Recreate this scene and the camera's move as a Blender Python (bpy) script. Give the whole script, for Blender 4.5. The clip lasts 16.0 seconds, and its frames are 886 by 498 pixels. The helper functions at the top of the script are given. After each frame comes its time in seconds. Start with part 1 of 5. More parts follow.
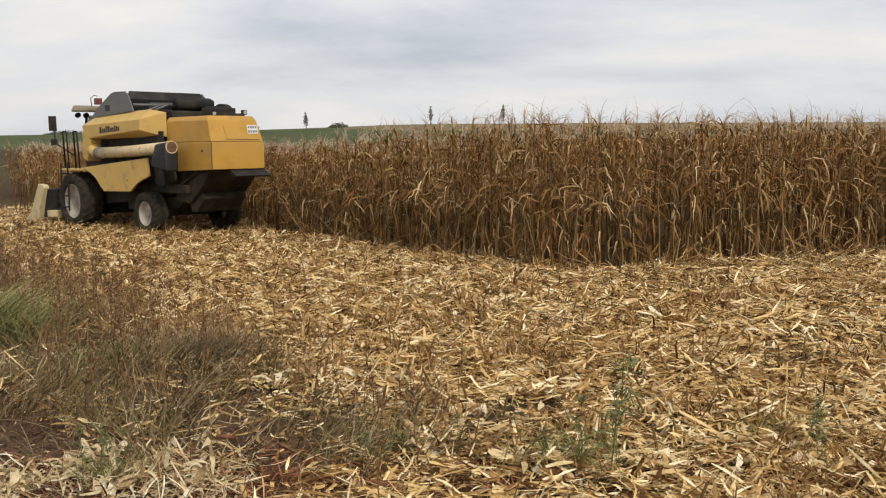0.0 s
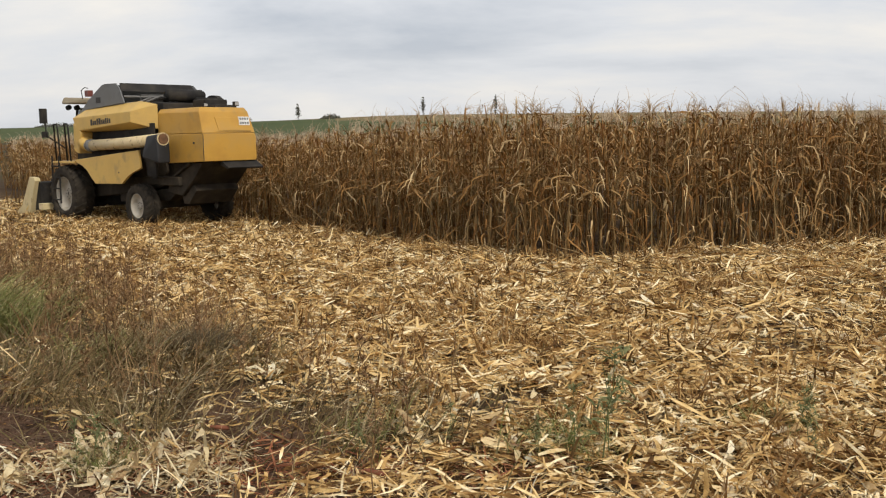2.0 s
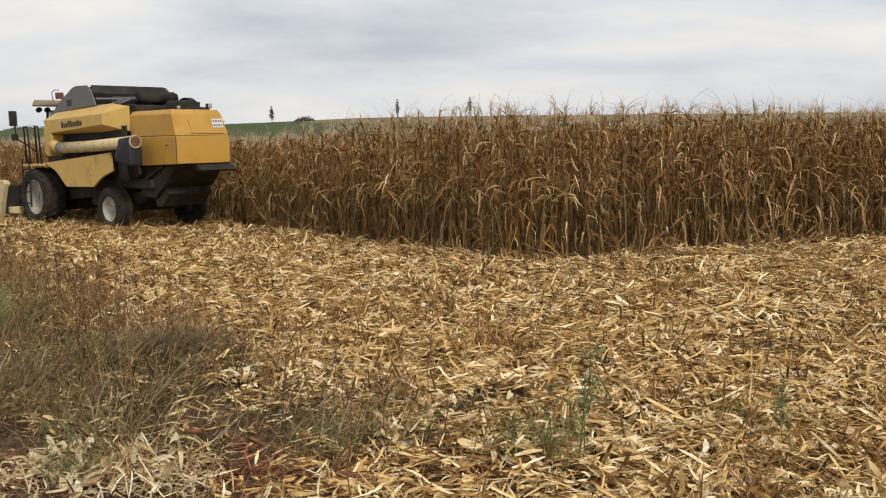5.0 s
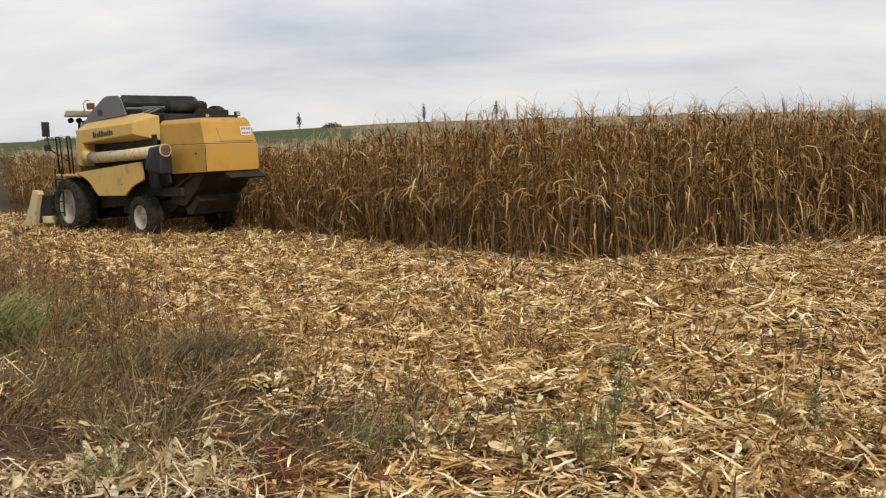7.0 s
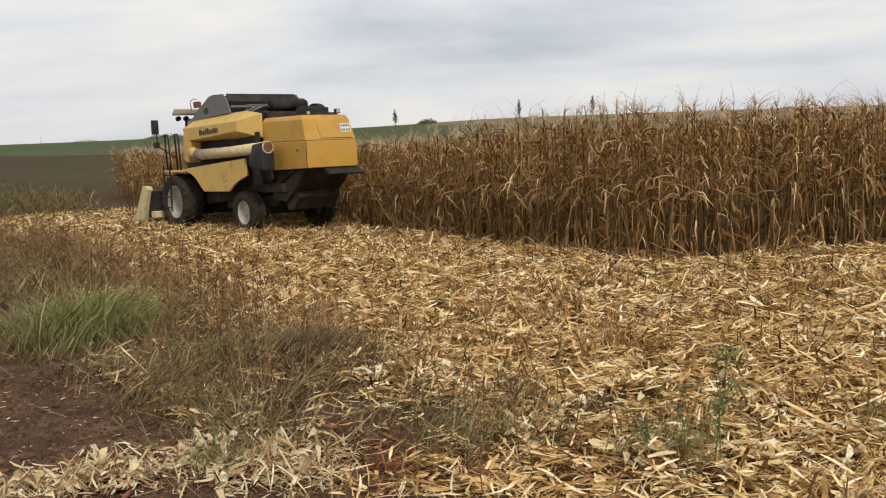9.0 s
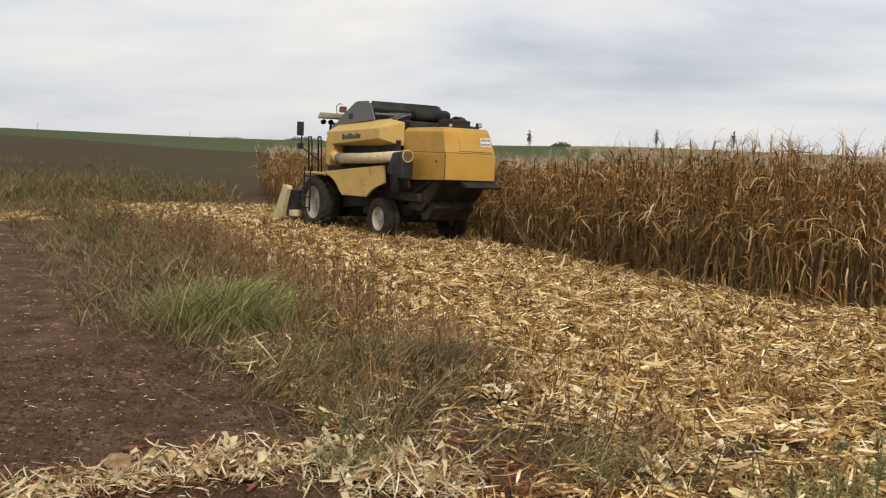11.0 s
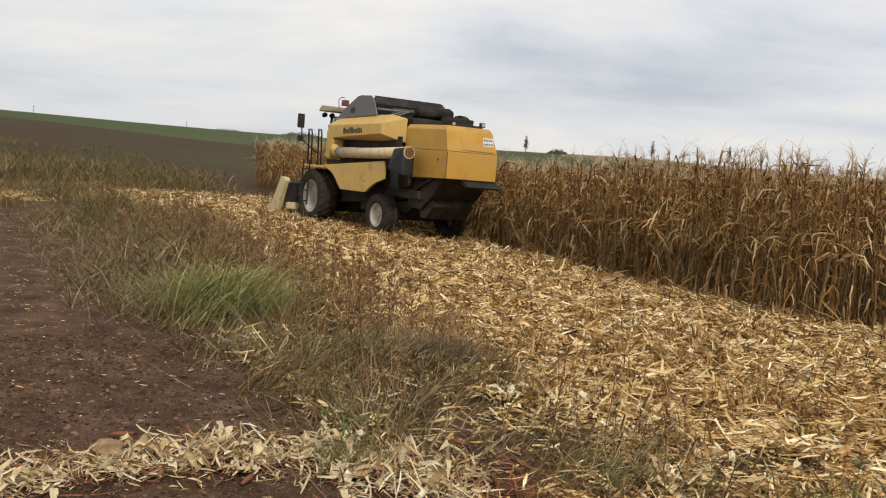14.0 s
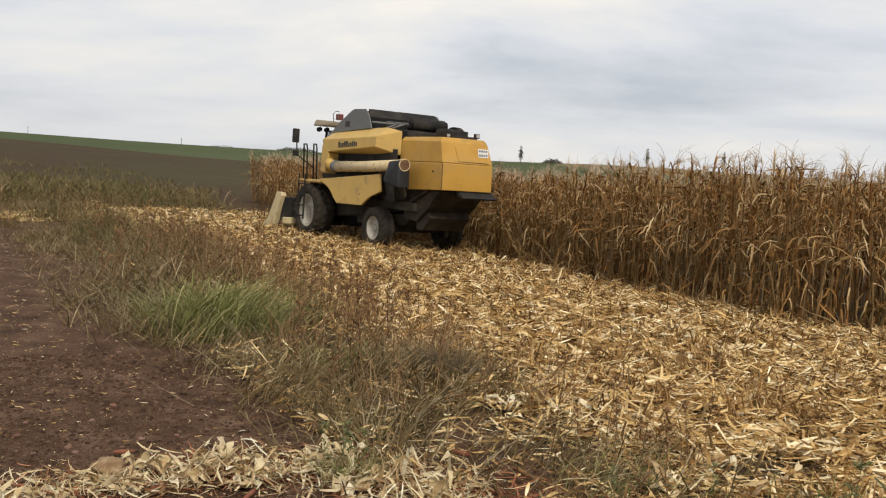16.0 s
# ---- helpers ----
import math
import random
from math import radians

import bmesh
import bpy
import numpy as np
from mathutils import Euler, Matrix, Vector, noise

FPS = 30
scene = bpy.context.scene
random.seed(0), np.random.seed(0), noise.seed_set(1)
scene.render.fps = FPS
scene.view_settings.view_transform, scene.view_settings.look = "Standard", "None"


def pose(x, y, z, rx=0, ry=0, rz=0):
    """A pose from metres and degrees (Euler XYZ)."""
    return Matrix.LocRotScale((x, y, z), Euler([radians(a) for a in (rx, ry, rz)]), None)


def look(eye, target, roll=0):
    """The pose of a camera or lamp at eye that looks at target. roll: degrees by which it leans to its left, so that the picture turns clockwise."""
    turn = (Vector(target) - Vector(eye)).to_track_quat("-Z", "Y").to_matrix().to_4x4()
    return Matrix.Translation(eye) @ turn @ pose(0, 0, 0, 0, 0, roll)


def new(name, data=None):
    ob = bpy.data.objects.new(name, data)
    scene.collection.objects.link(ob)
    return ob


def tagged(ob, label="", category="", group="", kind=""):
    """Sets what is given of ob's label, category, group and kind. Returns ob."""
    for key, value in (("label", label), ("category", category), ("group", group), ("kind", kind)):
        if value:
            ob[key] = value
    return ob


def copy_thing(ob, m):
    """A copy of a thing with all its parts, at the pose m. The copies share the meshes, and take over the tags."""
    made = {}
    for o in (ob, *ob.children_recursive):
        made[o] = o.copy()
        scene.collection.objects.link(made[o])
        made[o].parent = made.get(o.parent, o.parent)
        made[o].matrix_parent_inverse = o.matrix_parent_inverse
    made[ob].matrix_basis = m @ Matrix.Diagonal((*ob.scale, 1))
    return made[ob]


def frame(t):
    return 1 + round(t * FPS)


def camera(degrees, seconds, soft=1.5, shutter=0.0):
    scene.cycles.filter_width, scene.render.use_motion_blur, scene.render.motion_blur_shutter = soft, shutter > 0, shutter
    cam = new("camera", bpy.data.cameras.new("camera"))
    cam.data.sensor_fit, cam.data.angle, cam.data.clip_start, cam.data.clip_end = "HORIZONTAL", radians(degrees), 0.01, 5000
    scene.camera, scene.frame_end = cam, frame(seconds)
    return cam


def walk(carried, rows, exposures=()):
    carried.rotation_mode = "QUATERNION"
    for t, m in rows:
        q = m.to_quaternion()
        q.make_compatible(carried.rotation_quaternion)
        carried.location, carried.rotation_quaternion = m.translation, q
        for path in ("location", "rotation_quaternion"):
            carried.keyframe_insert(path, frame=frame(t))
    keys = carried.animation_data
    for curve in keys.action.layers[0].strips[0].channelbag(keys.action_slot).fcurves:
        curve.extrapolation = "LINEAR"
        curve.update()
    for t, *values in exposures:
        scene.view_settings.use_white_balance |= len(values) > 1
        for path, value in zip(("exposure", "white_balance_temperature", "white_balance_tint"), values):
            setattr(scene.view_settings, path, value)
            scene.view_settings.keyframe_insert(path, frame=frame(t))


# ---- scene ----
cam = camera(50.32, 16.0, soft=1.2)

# Each row: seconds, place in metres, turn in degrees
ROWS = [
    (0, 0.001, -0.001, 2.540, 83.20, -0.00, -0.00),
    (0.5, -0.019, -0.011, 2.529, 82.88, -0.08, 0.73),
    (1, -0.022, -0.022, 2.525, 82.65, -0.01, 1.12),
    (1.5, -0.008, -0.006, 2.524, 82.54, 0.12, 0.43),
    (2, 0.011, -0.018, 2.533, 82.64, 0.31, -0.45),
    (2.5, -0.002, -0.022, 2.530, 82.68, 0.35, -0.96),
    (3, -0.007, -0.014, 2.530, 82.63, 0.32, -1.05),
    (3.5, -0.013, -0.022, 2.532, 82.75, 0.25, -0.98),
    (4, 0.002, -0.018, 2.529, 82.67, 0.21, -1.61),
    (4.2, 0.003, -0.011, 2.529, 82.66, 0.15, -1.93),
    (6.5, 0.016, -0.011, 2.515, 83.05, 1.30, -1.29),
    (7, 0.005, -0.034, 2.522, 83.04, 1.32, -0.38),
    (7.5, -0.003, -0.018, 2.530, 83.14, 1.17, 0.64),
    (8, -0.009, -0.028, 2.516, 83.36, 1.24, 1.68),
    (8.5, -0.024, -0.053, 2.527, 83.26, 1.36, 2.82),
    (9, -0.048, -0.067, 2.527, 82.94, 1.63, 5.34),
    (9.5, -0.096, -0.089, 2.523, 83.04, 1.21, 9.14),
    (10, -0.169, -0.060, 2.508, 83.50, -0.21, 11.03),
    (10.2, -0.152, -0.044, 2.531, 83.45, -0.53, 11.39),
    (12.3, -0.497, 0.220, 2.389, 85.08, -6.60, 15.35),
    (12.5, -0.501, 0.221, 2.391, 85.05, -6.56, 15.06),
    (13, -0.484, 0.270, 2.365, 84.75, -6.23, 13.70),
    (13.5, -0.458, 0.290, 2.364, 84.06, -5.89, 12.76),
    (14, -0.462, 0.292, 2.369, 84.14, -5.51, 13.10),
    (14.5, -0.455, 0.300, 2.371, 84.49, -5.01, 12.70),
    (15, -0.447, 0.303, 2.369, 84.53, -4.47, 12.50),
    (15.5, -0.455, 0.282, 2.371, 84.69, -4.35, 12.72),
    (16, -0.457, 0.273, 2.364, 84.88, -4.30, 12.81),
]
walk(cam, [(r[0], pose(*r[1:])) for r in ROWS])

# ---- world, sun ----
world = bpy.data.worlds.new("overcast_sky")
scene.world = world
world.use_nodes = True
wt = world.node_tree
wn, wl = wt.nodes, wt.links
wn.clear()


def wnode(kind, **values):
    nd = wn.new(kind)
    for key, value in values.items():
        nd.inputs[key].default_value = value
    return nd


SUN_AZ, SUN_EL = 150.0, 42.0  # degrees clockwise from +y, and above the horizon
sky = wn.new("ShaderNodeTexSky")
sky.sky_type, sky.sun_disc = "NISHITA", False
sky.sun_elevation, sky.sun_rotation = radians(SUN_EL), radians(SUN_AZ)
sky.dust_density = 3.0
sky_dim = wn.new("ShaderNodeVectorMath")
sky_dim.operation = "SCALE"
sky_dim.inputs["Scale"].default_value = 0.10
wl.new(sky.outputs[0], sky_dim.inputs[0])
coord = wn.new("ShaderNodeTexCoord")
sep = wn.new("ShaderNodeSeparateXYZ")
wl.new(coord.outputs["Generated"], sep.inputs[0])
lift = wn.new("ShaderNodeMath")
lift.operation = "ADD"
lift.inputs[1].default_value = 0.24
clampz = wn.new("ShaderNodeMath")
clampz.operation = "MAXIMUM"
clampz.inputs[1].default_value = 0.0
wl.new(sep.outputs["Z"], clampz.inputs[0])
wl.new(clampz.outputs[0], lift.inputs[0])
flat = []
for axis in ("X", "Y"):
    dv = wn.new("ShaderNodeMath")
    dv.operation = "DIVIDE"
    wl.new(sep.outputs[axis], dv.inputs[0])
    wl.new(lift.outputs[0], dv.inputs[1])
    flat.append(dv)
comb = wn.new("ShaderNodeCombineXYZ")
wl.new(flat[0].outputs[0], comb.inputs["X"])
wl.new(flat[1].outputs[0], comb.inputs["Y"])
mapn = wn.new("ShaderNodeMapping")
mapn.inputs["Scale"].default_value = (0.60, 0.80, 1.0)
mapn.inputs["Rotation"].default_value = (0, 0, radians(18))
mapn.inputs["Location"].default_value = (3.3, 2.1, 0)
wl.new(comb.outputs[0], mapn.inputs[0])
cloud = wnode("ShaderNodeTexNoise", Scale=1.25, Detail=8.0, Roughness=0.55, Distortion=0.25)
wl.new(mapn.outputs[0], cloud.inputs["Vector"])
ramp = wn.new("ShaderNodeValToRGB")
stops = ramp.color_ramp.elements
stops[0].position, stops[0].color = 0.34, (0.47, 0.52, 0.60, 1)
stops[1].position, stops[1].color = 0.64, (0.99, 0.94, 0.87, 1)
mid = stops.new(0.50)
mid.color = (0.76, 0.78, 0.82, 1)
wl.new(cloud.outputs["Fac"], ramp.inputs[0])
# haze towards the horizon evens the clouds out
haze = wnode("ShaderNodeMapRange", **{"From Min": 0.0, "From Max": 0.16, "To Min": 0.6, "To Max": 0.0})
wl.new(sep.outputs["Z"], haze.inputs["Value"])
hazed = wn.new("ShaderNodeMixRGB")
hazed.inputs[2].default_value = (0.80, 0.80, 0.80, 1)
wl.new(haze.outputs[0], hazed.inputs[0])
wl.new(ramp.outputs[0], hazed.inputs[1])
cover = wn.new("ShaderNodeMixRGB")
cover.inputs[0].default_value = 0.92
wl.new(sky_dim.outputs[0], cover.inputs[1])
wl.new(hazed.outputs[0], cover.inputs[2])
bg = wn.new("ShaderNodeBackground")
bg.inputs["Strength"].default_value = 1.0
wl.new(cover.outputs[0], bg.inputs[0])
wout = wn.new("ShaderNodeOutputWorld")
wl.new(bg.outputs[0], wout.inputs[0])

sun_data = bpy.data.lights.new("sun", "SUN")
sun_data.energy, sun_data.angle, sun_data.color = 2.1, radians(10), (1.0, 0.93, 0.82)
sun = new("sun", sun_data)
az, el = radians(SUN_AZ), radians(SUN_EL)
sun.matrix_world = look((0, 0, 50), (-math.sin(az) * math.cos(el) * 10, -math.cos(az) * math.cos(el) * 10, 50 - math.sin(el) * 10))


# ---- materials ----
def material(name, colours, rough=0.8, metal=0.0, scale=6.0, fine=60.0, bump=0.0, vary="noise", spots=None, spread=0.35, gloss=0.12, patch=0.0):
    """colours: two or more base colours blended by noise at two sizes; vary: noise, island (each blade its own) or thing."""
    m = bpy.data.materials.new(name)
    m.use_nodes = True
    nt = m.node_tree
    N, L = nt.nodes, nt.links
    b = N["Principled BSDF"]
    b.inputs["Roughness"].default_value = rough
    b.inputs["Metallic"].default_value = metal
    b.inputs["Specular IOR Level"].default_value = 0.4 if rough < 0.65 else gloss
    tc = N.new("ShaderNodeTexCoord")
    n1 = N.new("ShaderNodeTexNoise")
    n1.inputs["Scale"].default_value, n1.inputs["Detail"].default_value = scale, 5
    n2 = N.new("ShaderNodeTexNoise")
    n2.inputs["Scale"].default_value, n2.inputs["Detail"].default_value = fine, 4
    for nn in (n1, n2):
        L.new(tc.outputs["Object"], nn.inputs["Vector"])
    mixn = N.new("ShaderNodeMath")
    mixn.operation = "MULTIPLY_ADD"
    mixn.inputs[1].default_value = spread
    L.new(n2.outputs["Fac"], mixn.inputs[0])
    if vary == "noise":
        sub = N.new("ShaderNodeMath")
        sub.operation = "MULTIPLY_ADD"
        sub.inputs[1].default_value, sub.inputs[2].default_value = 1.7, -0.35 - spread / 2
        L.new(n1.outputs["Fac"], sub.inputs[0])
        L.new(sub.outputs[0], mixn.inputs[2])
        fac = mixn
    else:
        geo, info = N.new("ShaderNodeNewGeometry"), N.new("ShaderNodeObjectInfo")
        add = N.new("ShaderNodeMath")
        add.operation = "ADD"
        L.new(geo.outputs["Random Per Island"], add.inputs[0])
        L.new(info.outputs["Random"], add.inputs[1])
        frac = N.new("ShaderNodeMath")
        frac.operation = "FRACT"
        L.new(add.outputs[0], frac.inputs[0])
        sub = N.new("ShaderNodeMath")
        sub.operation = "ADD"
        sub.inputs[1].default_value = -spread / 2
        L.new(frac.outputs[0], sub.inputs[0])
        big = N.new("ShaderNodeMath")
        big.operation = "MULTIPLY_ADD"
        big.inputs[1].default_value = patch
        L.new(n1.outputs["Fac"], big.inputs[0])
        sub2 = N.new("ShaderNodeMath")
        sub2.operation = "ADD"
        sub2.inputs[1].default_value = -patch / 2
        L.new(sub.outputs[0], sub2.inputs[0])
        L.new(sub2.outputs[0], big.inputs[2])
        L.new(big.outputs[0], mixn.inputs[2])
        fac = mixn
    cr = N.new("ShaderNodeValToRGB")
    el_ = cr.color_ramp.elements
    for k, c in enumerate(colours):
        at = k / (len(colours) - 1)
        e_ = el_[0] if k == 0 else el_[-1] if k == len(colours) - 1 else el_.new(at)
        e_.position, e_.color = at, (*c, 1)
    L.new(fac.outputs[0], cr.inputs[0])
    out = cr.outputs[0]
    if spots:
        n3 = N.new("ShaderNodeTexNoise")
        n3.inputs["Scale"].default_value, n3.inputs["Detail"].default_value = spots[1], 6
        L.new(tc.outputs["Object"], n3.inputs["Vector"])
        mr = N.new("ShaderNodeMapRange")
        mr.inputs["From Min"].default_value, mr.inputs["From Max"].default_value = spots[2], spots[2] + 0.12
        L.new(n3.outputs["Fac"], mr.inputs["Value"])
        mx = N.new("ShaderNodeMixRGB")
        mx.inputs[2].default_value = (*spots[0], 1)
        L.new(mr.outputs[0], mx.inputs[0])
        L.new(out, mx.inputs[1])
        out = mx.outputs[0]
    L.new(out, b.inputs["Base Color"])
    if bump:
        bp = N.new("ShaderNodeBump")
        bp.inputs["Strength"].default_value, bp.inputs["Distance"].default_value = 0.8, bump
        L.new(n2.outputs["Fac"], bp.inputs["Height"])
        L.new(bp.outputs[0], b.inputs["Normal"])
    return m


M_YELLOW = material("yellow_paint", [(0.47, 0.25, 0.045), (0.56, 0.31, 0.055), (0.50, 0.30, 0.085)], 0.5, 0, 1.4, 9, 0.0008, spots=((0.44, 0.26, 0.065), 2.2, 0.56))
M_PALE = material("pale_yellow_paint", [(0.58, 0.37, 0.10), (0.66, 0.43, 0.12), (0.54, 0.35, 0.12)], 0.5, 0, 1.2, 11, 0.0008, spots=((0.47, 0.31, 0.11), 2.0, 0.56))
M_AUGER = material("worn_auger_paint", [(0.60, 0.44, 0.19), (0.66, 0.53, 0.31), (0.55, 0.42, 0.22)], 0.6, 0, 2, 14, 0.001, spots=((0.15, 0.075, 0.04), 6.0, 0.57))
M_SHIELD = material("bleached_cream_shield", [(0.56, 0.44, 0.22), (0.66, 0.54, 0.30), (0.48, 0.38, 0.21)], 0.6, 0, 2, 14, 0.001, spots=((0.34, 0.25, 0.13), 4.0, 0.58))
M_BEIGE = material("dusty_beige_plastic", [(0.30, 0.24, 0.15), (0.38, 0.31, 0.20)], 0.6, 0, 3, 20)
M_GREY = material("grey_tank_paint", [(0.13, 0.13, 0.13), (0.17, 0.17, 0.165), (0.15, 0.145, 0.13)], 0.55, 0, 2, 20, 0.0006)
M_BLACK = material("sooty_black_steel", [(0.014, 0.014, 0.015), (0.034, 0.031, 0.028), (0.07, 0.06, 0.047)], 0.7, 0, 3, 25, 0.001)
# Underside shade and airborne dust haze are tuned into this dusty dark colour.
M_UNDER = material("dusty_shaded_chassis", [(0.024, 0.020, 0.016), (0.046, 0.038, 0.029), (0.085, 0.066, 0.047)], 0.85, 0, 3, 25, 0.002)
M_TYRE = material("dusty_rubber", [(0.018, 0.016, 0.014), (0.038, 0.032, 0.025), (0.078, 0.062, 0.044)], 0.9, 0, 4, 40, 0.002)
M_RIM = material("dusty_white_rim", [(0.36, 0.33, 0.27), (0.46, 0.42, 0.35), (0.28, 0.24, 0.17)], 0.6, 0, 4, 30)
M_RUBBER = material("black_rubber_spout", [(0.012, 0.012, 0.013), (0.025, 0.025, 0.026)], 0.55, 0, 3, 20, 0.001)
M_STEEL = material("bare_steel", [(0.12, 0.115, 0.11), (0.22, 0.21, 0.19)], 0.55, 0.3, 5, 40)
M_WHITE = material("white_enamel", [(0.70, 0.70, 0.68), (0.78, 0.78, 0.76)], 0.5, 0, 5, 40)
M_BONE = material("bone_white_husk", [(0.60, 0.54, 0.42), (0.72, 0.67, 0.55)], 0.7, 0, 9, 60)
M_BLUE = material("blue_decal", [(0.05, 0.12, 0.30), (0.07, 0.15, 0.34)], 0.4, 0, 5, 40)
M_INK = material("dark_print", [(0.03, 0.028, 0.025), (0.05, 0.045, 0.04)], 0.6, 0, 5, 40)
M_RED = material("red_lens", [(0.15, 0.050, 0.038), (0.20, 0.065, 0.05)], 0.3, 0, 5, 40)
M_RUST = material("rusty_auger_end", [(0.10, 0.055, 0.032), (0.22, 0.125, 0.068)], 0.85, 0, 9, 40, 0.002)
M_LAMP = material("lamp_glass", [(0.35, 0.33, 0.30), (0.45, 0.43, 0.40)], 0.15, 0, 5, 40)
M_GLASS = bpy.data.materials.new("cab_glass")
M_GLASS.use_nodes = True
gb = M_GLASS.node_tree.nodes["Principled BSDF"]
gb.inputs["Base Color"].default_value = (0.55, 0.62, 0.62, 1)
gb.inputs["Roughness"].default_value = 0.05
gb.inputs["Transmission Weight"].default_value = 0.9

M_STALK = material("dry_maize_stalk", [(0.105, 0.054, 0.019), (0.173, 0.101, 0.038), (0.270, 0.188, 0.086)], 0.75, 0, 3, 40, vary="island")
M_LEAF = material("dry_maize_leaf", [(0.13, 0.055, 0.016), (0.235, 0.113, 0.033), (0.33, 0.177, 0.059), (0.18, 0.087, 0.026), (0.41, 0.258, 0.107), (0.60, 0.445, 0.24)], 0.7, 0, 0.5, 30, vary="island", patch=0.3)
M_TASSEL = material("dry_maize_tassel", [(0.48, 0.36, 0.23), (0.68, 0.55, 0.40), (0.34, 0.22, 0.12)], 0.8, 0, 3, 30, vary="island")
M_EAR = material("dry_ear_husk", [(0.20, 0.115, 0.042), (0.27, 0.17, 0.070), (0.36, 0.26, 0.13)], 0.75, 0, 3, 30, vary="island")
# Straw tones; the dark end and patches also paint in shaded hollows.
M_STRAW = material("chopped_straw", [(0.105, 0.050, 0.017), (0.31, 0.172, 0.057), (0.53, 0.328, 0.120), (0.71, 0.485, 0.205), (0.81, 0.60, 0.295), (0.96, 0.82, 0.53)], 0.75, 0, 4.2, 60, vary="island", patch=1.7)
M_CLUMP = material("brown_stubble_leaf", [(0.13, 0.064, 0.022), (0.25, 0.132, 0.045), (0.37, 0.215, 0.078), (0.52, 0.35, 0.15)], 0.75, 0, 1.5, 60, vary="island", patch=0.4)
M_HUSK = material("pale_husk", [(0.30, 0.165, 0.066), (0.62, 0.43, 0.20), (0.78, 0.61, 0.34), (0.50, 0.32, 0.135), (0.90, 0.80, 0.57)], 0.7, 0, 8, 50, vary="island")
M_HEAP = material("cream_husk_strips", [(0.24, 0.13, 0.06), (0.58, 0.44, 0.23), (0.74, 0.63, 0.40), (0.42, 0.27, 0.12), (0.82, 0.75, 0.54)], 0.7, 0, 1.2, 50, vary="island", patch=0.6)
M_BROWNHUSK = material("weathered_brown_husk", [(0.19, 0.115, 0.06), (0.30, 0.20, 0.11), (0.44, 0.33, 0.20)], 0.8, 0, 14, 70, 0.006)
M_COB = material("red_cob", [(0.18, 0.062, 0.036), (0.27, 0.115, 0.066)], 0.85, 0, 20, 120, 0.003)
M_REDSTRAW = material("reddish_wet_straw", [(0.16, 0.055, 0.028), (0.30, 0.11, 0.055), (0.40, 0.19, 0.095)], 0.8, 0, 3, 40, vary="island")
M_SOIL = material("straw_littered_soil", [(0.036, 0.022, 0.014), (0.078, 0.048, 0.024), (0.150, 0.094, 0.044)], 0.95, 0, 3.0, 45, 0.03, spread=0.6)
M_TRACK = material("reddish_dirt_track", [(0.038, 0.021, 0.013), (0.096, 0.053, 0.030), (0.140, 0.080, 0.048), (0.24, 0.150, 0.096)], 0.95, 0, 2.2, 48, 0.05, spread=1.3, spots=((0.23, 0.158, 0.110), 34.0, 0.59))
M_PLOUGH = material("ploughed_soil", [(0.036, 0.020, 0.010), (0.062, 0.036, 0.017), (0.060, 0.050, 0.018), (0.095, 0.062, 0.028)], 0.95, 0, 0.035, 0.5, 0.3, spread=0.9)
M_GREENFIELD = material("green_far_field", [(0.042, 0.060, 0.018), (0.064, 0.082, 0.026), (0.095, 0.102, 0.040)], 0.9, 0, 0.012, 0.25, 0.1)
M_HILL = material("tan_far_field", [(0.16, 0.12, 0.055), (0.21, 0.16, 0.075)], 0.9, 0, 0.02, 0.3)
M_DRYGRASS = material("dry_grass", [(0.070, 0.046, 0.022), (0.165, 0.115, 0.046), (0.10, 0.086, 0.032), (0.29, 0.21, 0.10), (0.15, 0.080, 0.038), (0.48, 0.37, 0.21)], 0.8, 0, 3.0, 40, vary="island", patch=1.1)
M_GREENGRASS = material("green_grass", [(0.12, 0.135, 0.035), (0.19, 0.205, 0.060), (0.28, 0.275, 0.10), (0.40, 0.345, 0.17)], 0.7, 0, 6, 40, vary="island")
M_WEEDSTEM = material("dry_weed_stem", [(0.11, 0.062, 0.030), (0.20, 0.122, 0.060)], 0.85, 0, 6, 40, vary="island")
M_WEEDHEAD = material("dry_seed_heads", [(0.19, 0.108, 0.052), (0.34, 0.215, 0.105), (0.23, 0.112, 0.052), (0.42, 0.29, 0.15)], 0.9, 0, 6, 40, vary="island")
M_OLIVE = material("olive_rough_grass", [(0.085, 0.082, 0.030), (0.15, 0.132, 0.050), (0.12, 0.086, 0.038), (0.26, 0.205, 0.095)], 0.75, 0, 0.8, 40, vary="island", patch=0.5)
M_BLEACH = material("bleached_dead_grass", [(0.12, 0.090, 0.048), (0.24, 0.19, 0.112), (0.40, 0.33, 0.21), (0.16, 0.135, 0.07)], 0.8, 0, 4, 40, vary="island")
M_GREENWEED = material("green_weed_leaf", [(0.095, 0.112, 0.042), (0.145, 0.155, 0.062), (0.20, 0.195, 0.085)], 0.65, 0, 6, 40, vary="island")
M_STONE = material("dusty_stone", [(0.17, 0.088, 0.058), (0.27, 0.165, 0.118), (0.24, 0.115, 0.078)], 0.9, 0, 6, 40, 0.004, vary="thing")
# Dark brown grass, with the tuft's own shadow mixed into the colour.
M_DARKTUFT = material("shade_dark_dead_grass", [(0.065, 0.048, 0.028), (0.12, 0.09, 0.050), (0.20, 0.15, 0.085)], 0.85, 0, 6, 40, vary="island")
M_CRUMB = material("soil_crumbs", [(0.040, 0.022, 0.014), (0.10, 0.056, 0.034), (0.065, 0.036, 0.022), (0.20, 0.125, 0.080)], 0.95, 0, 6, 40, vary="island")
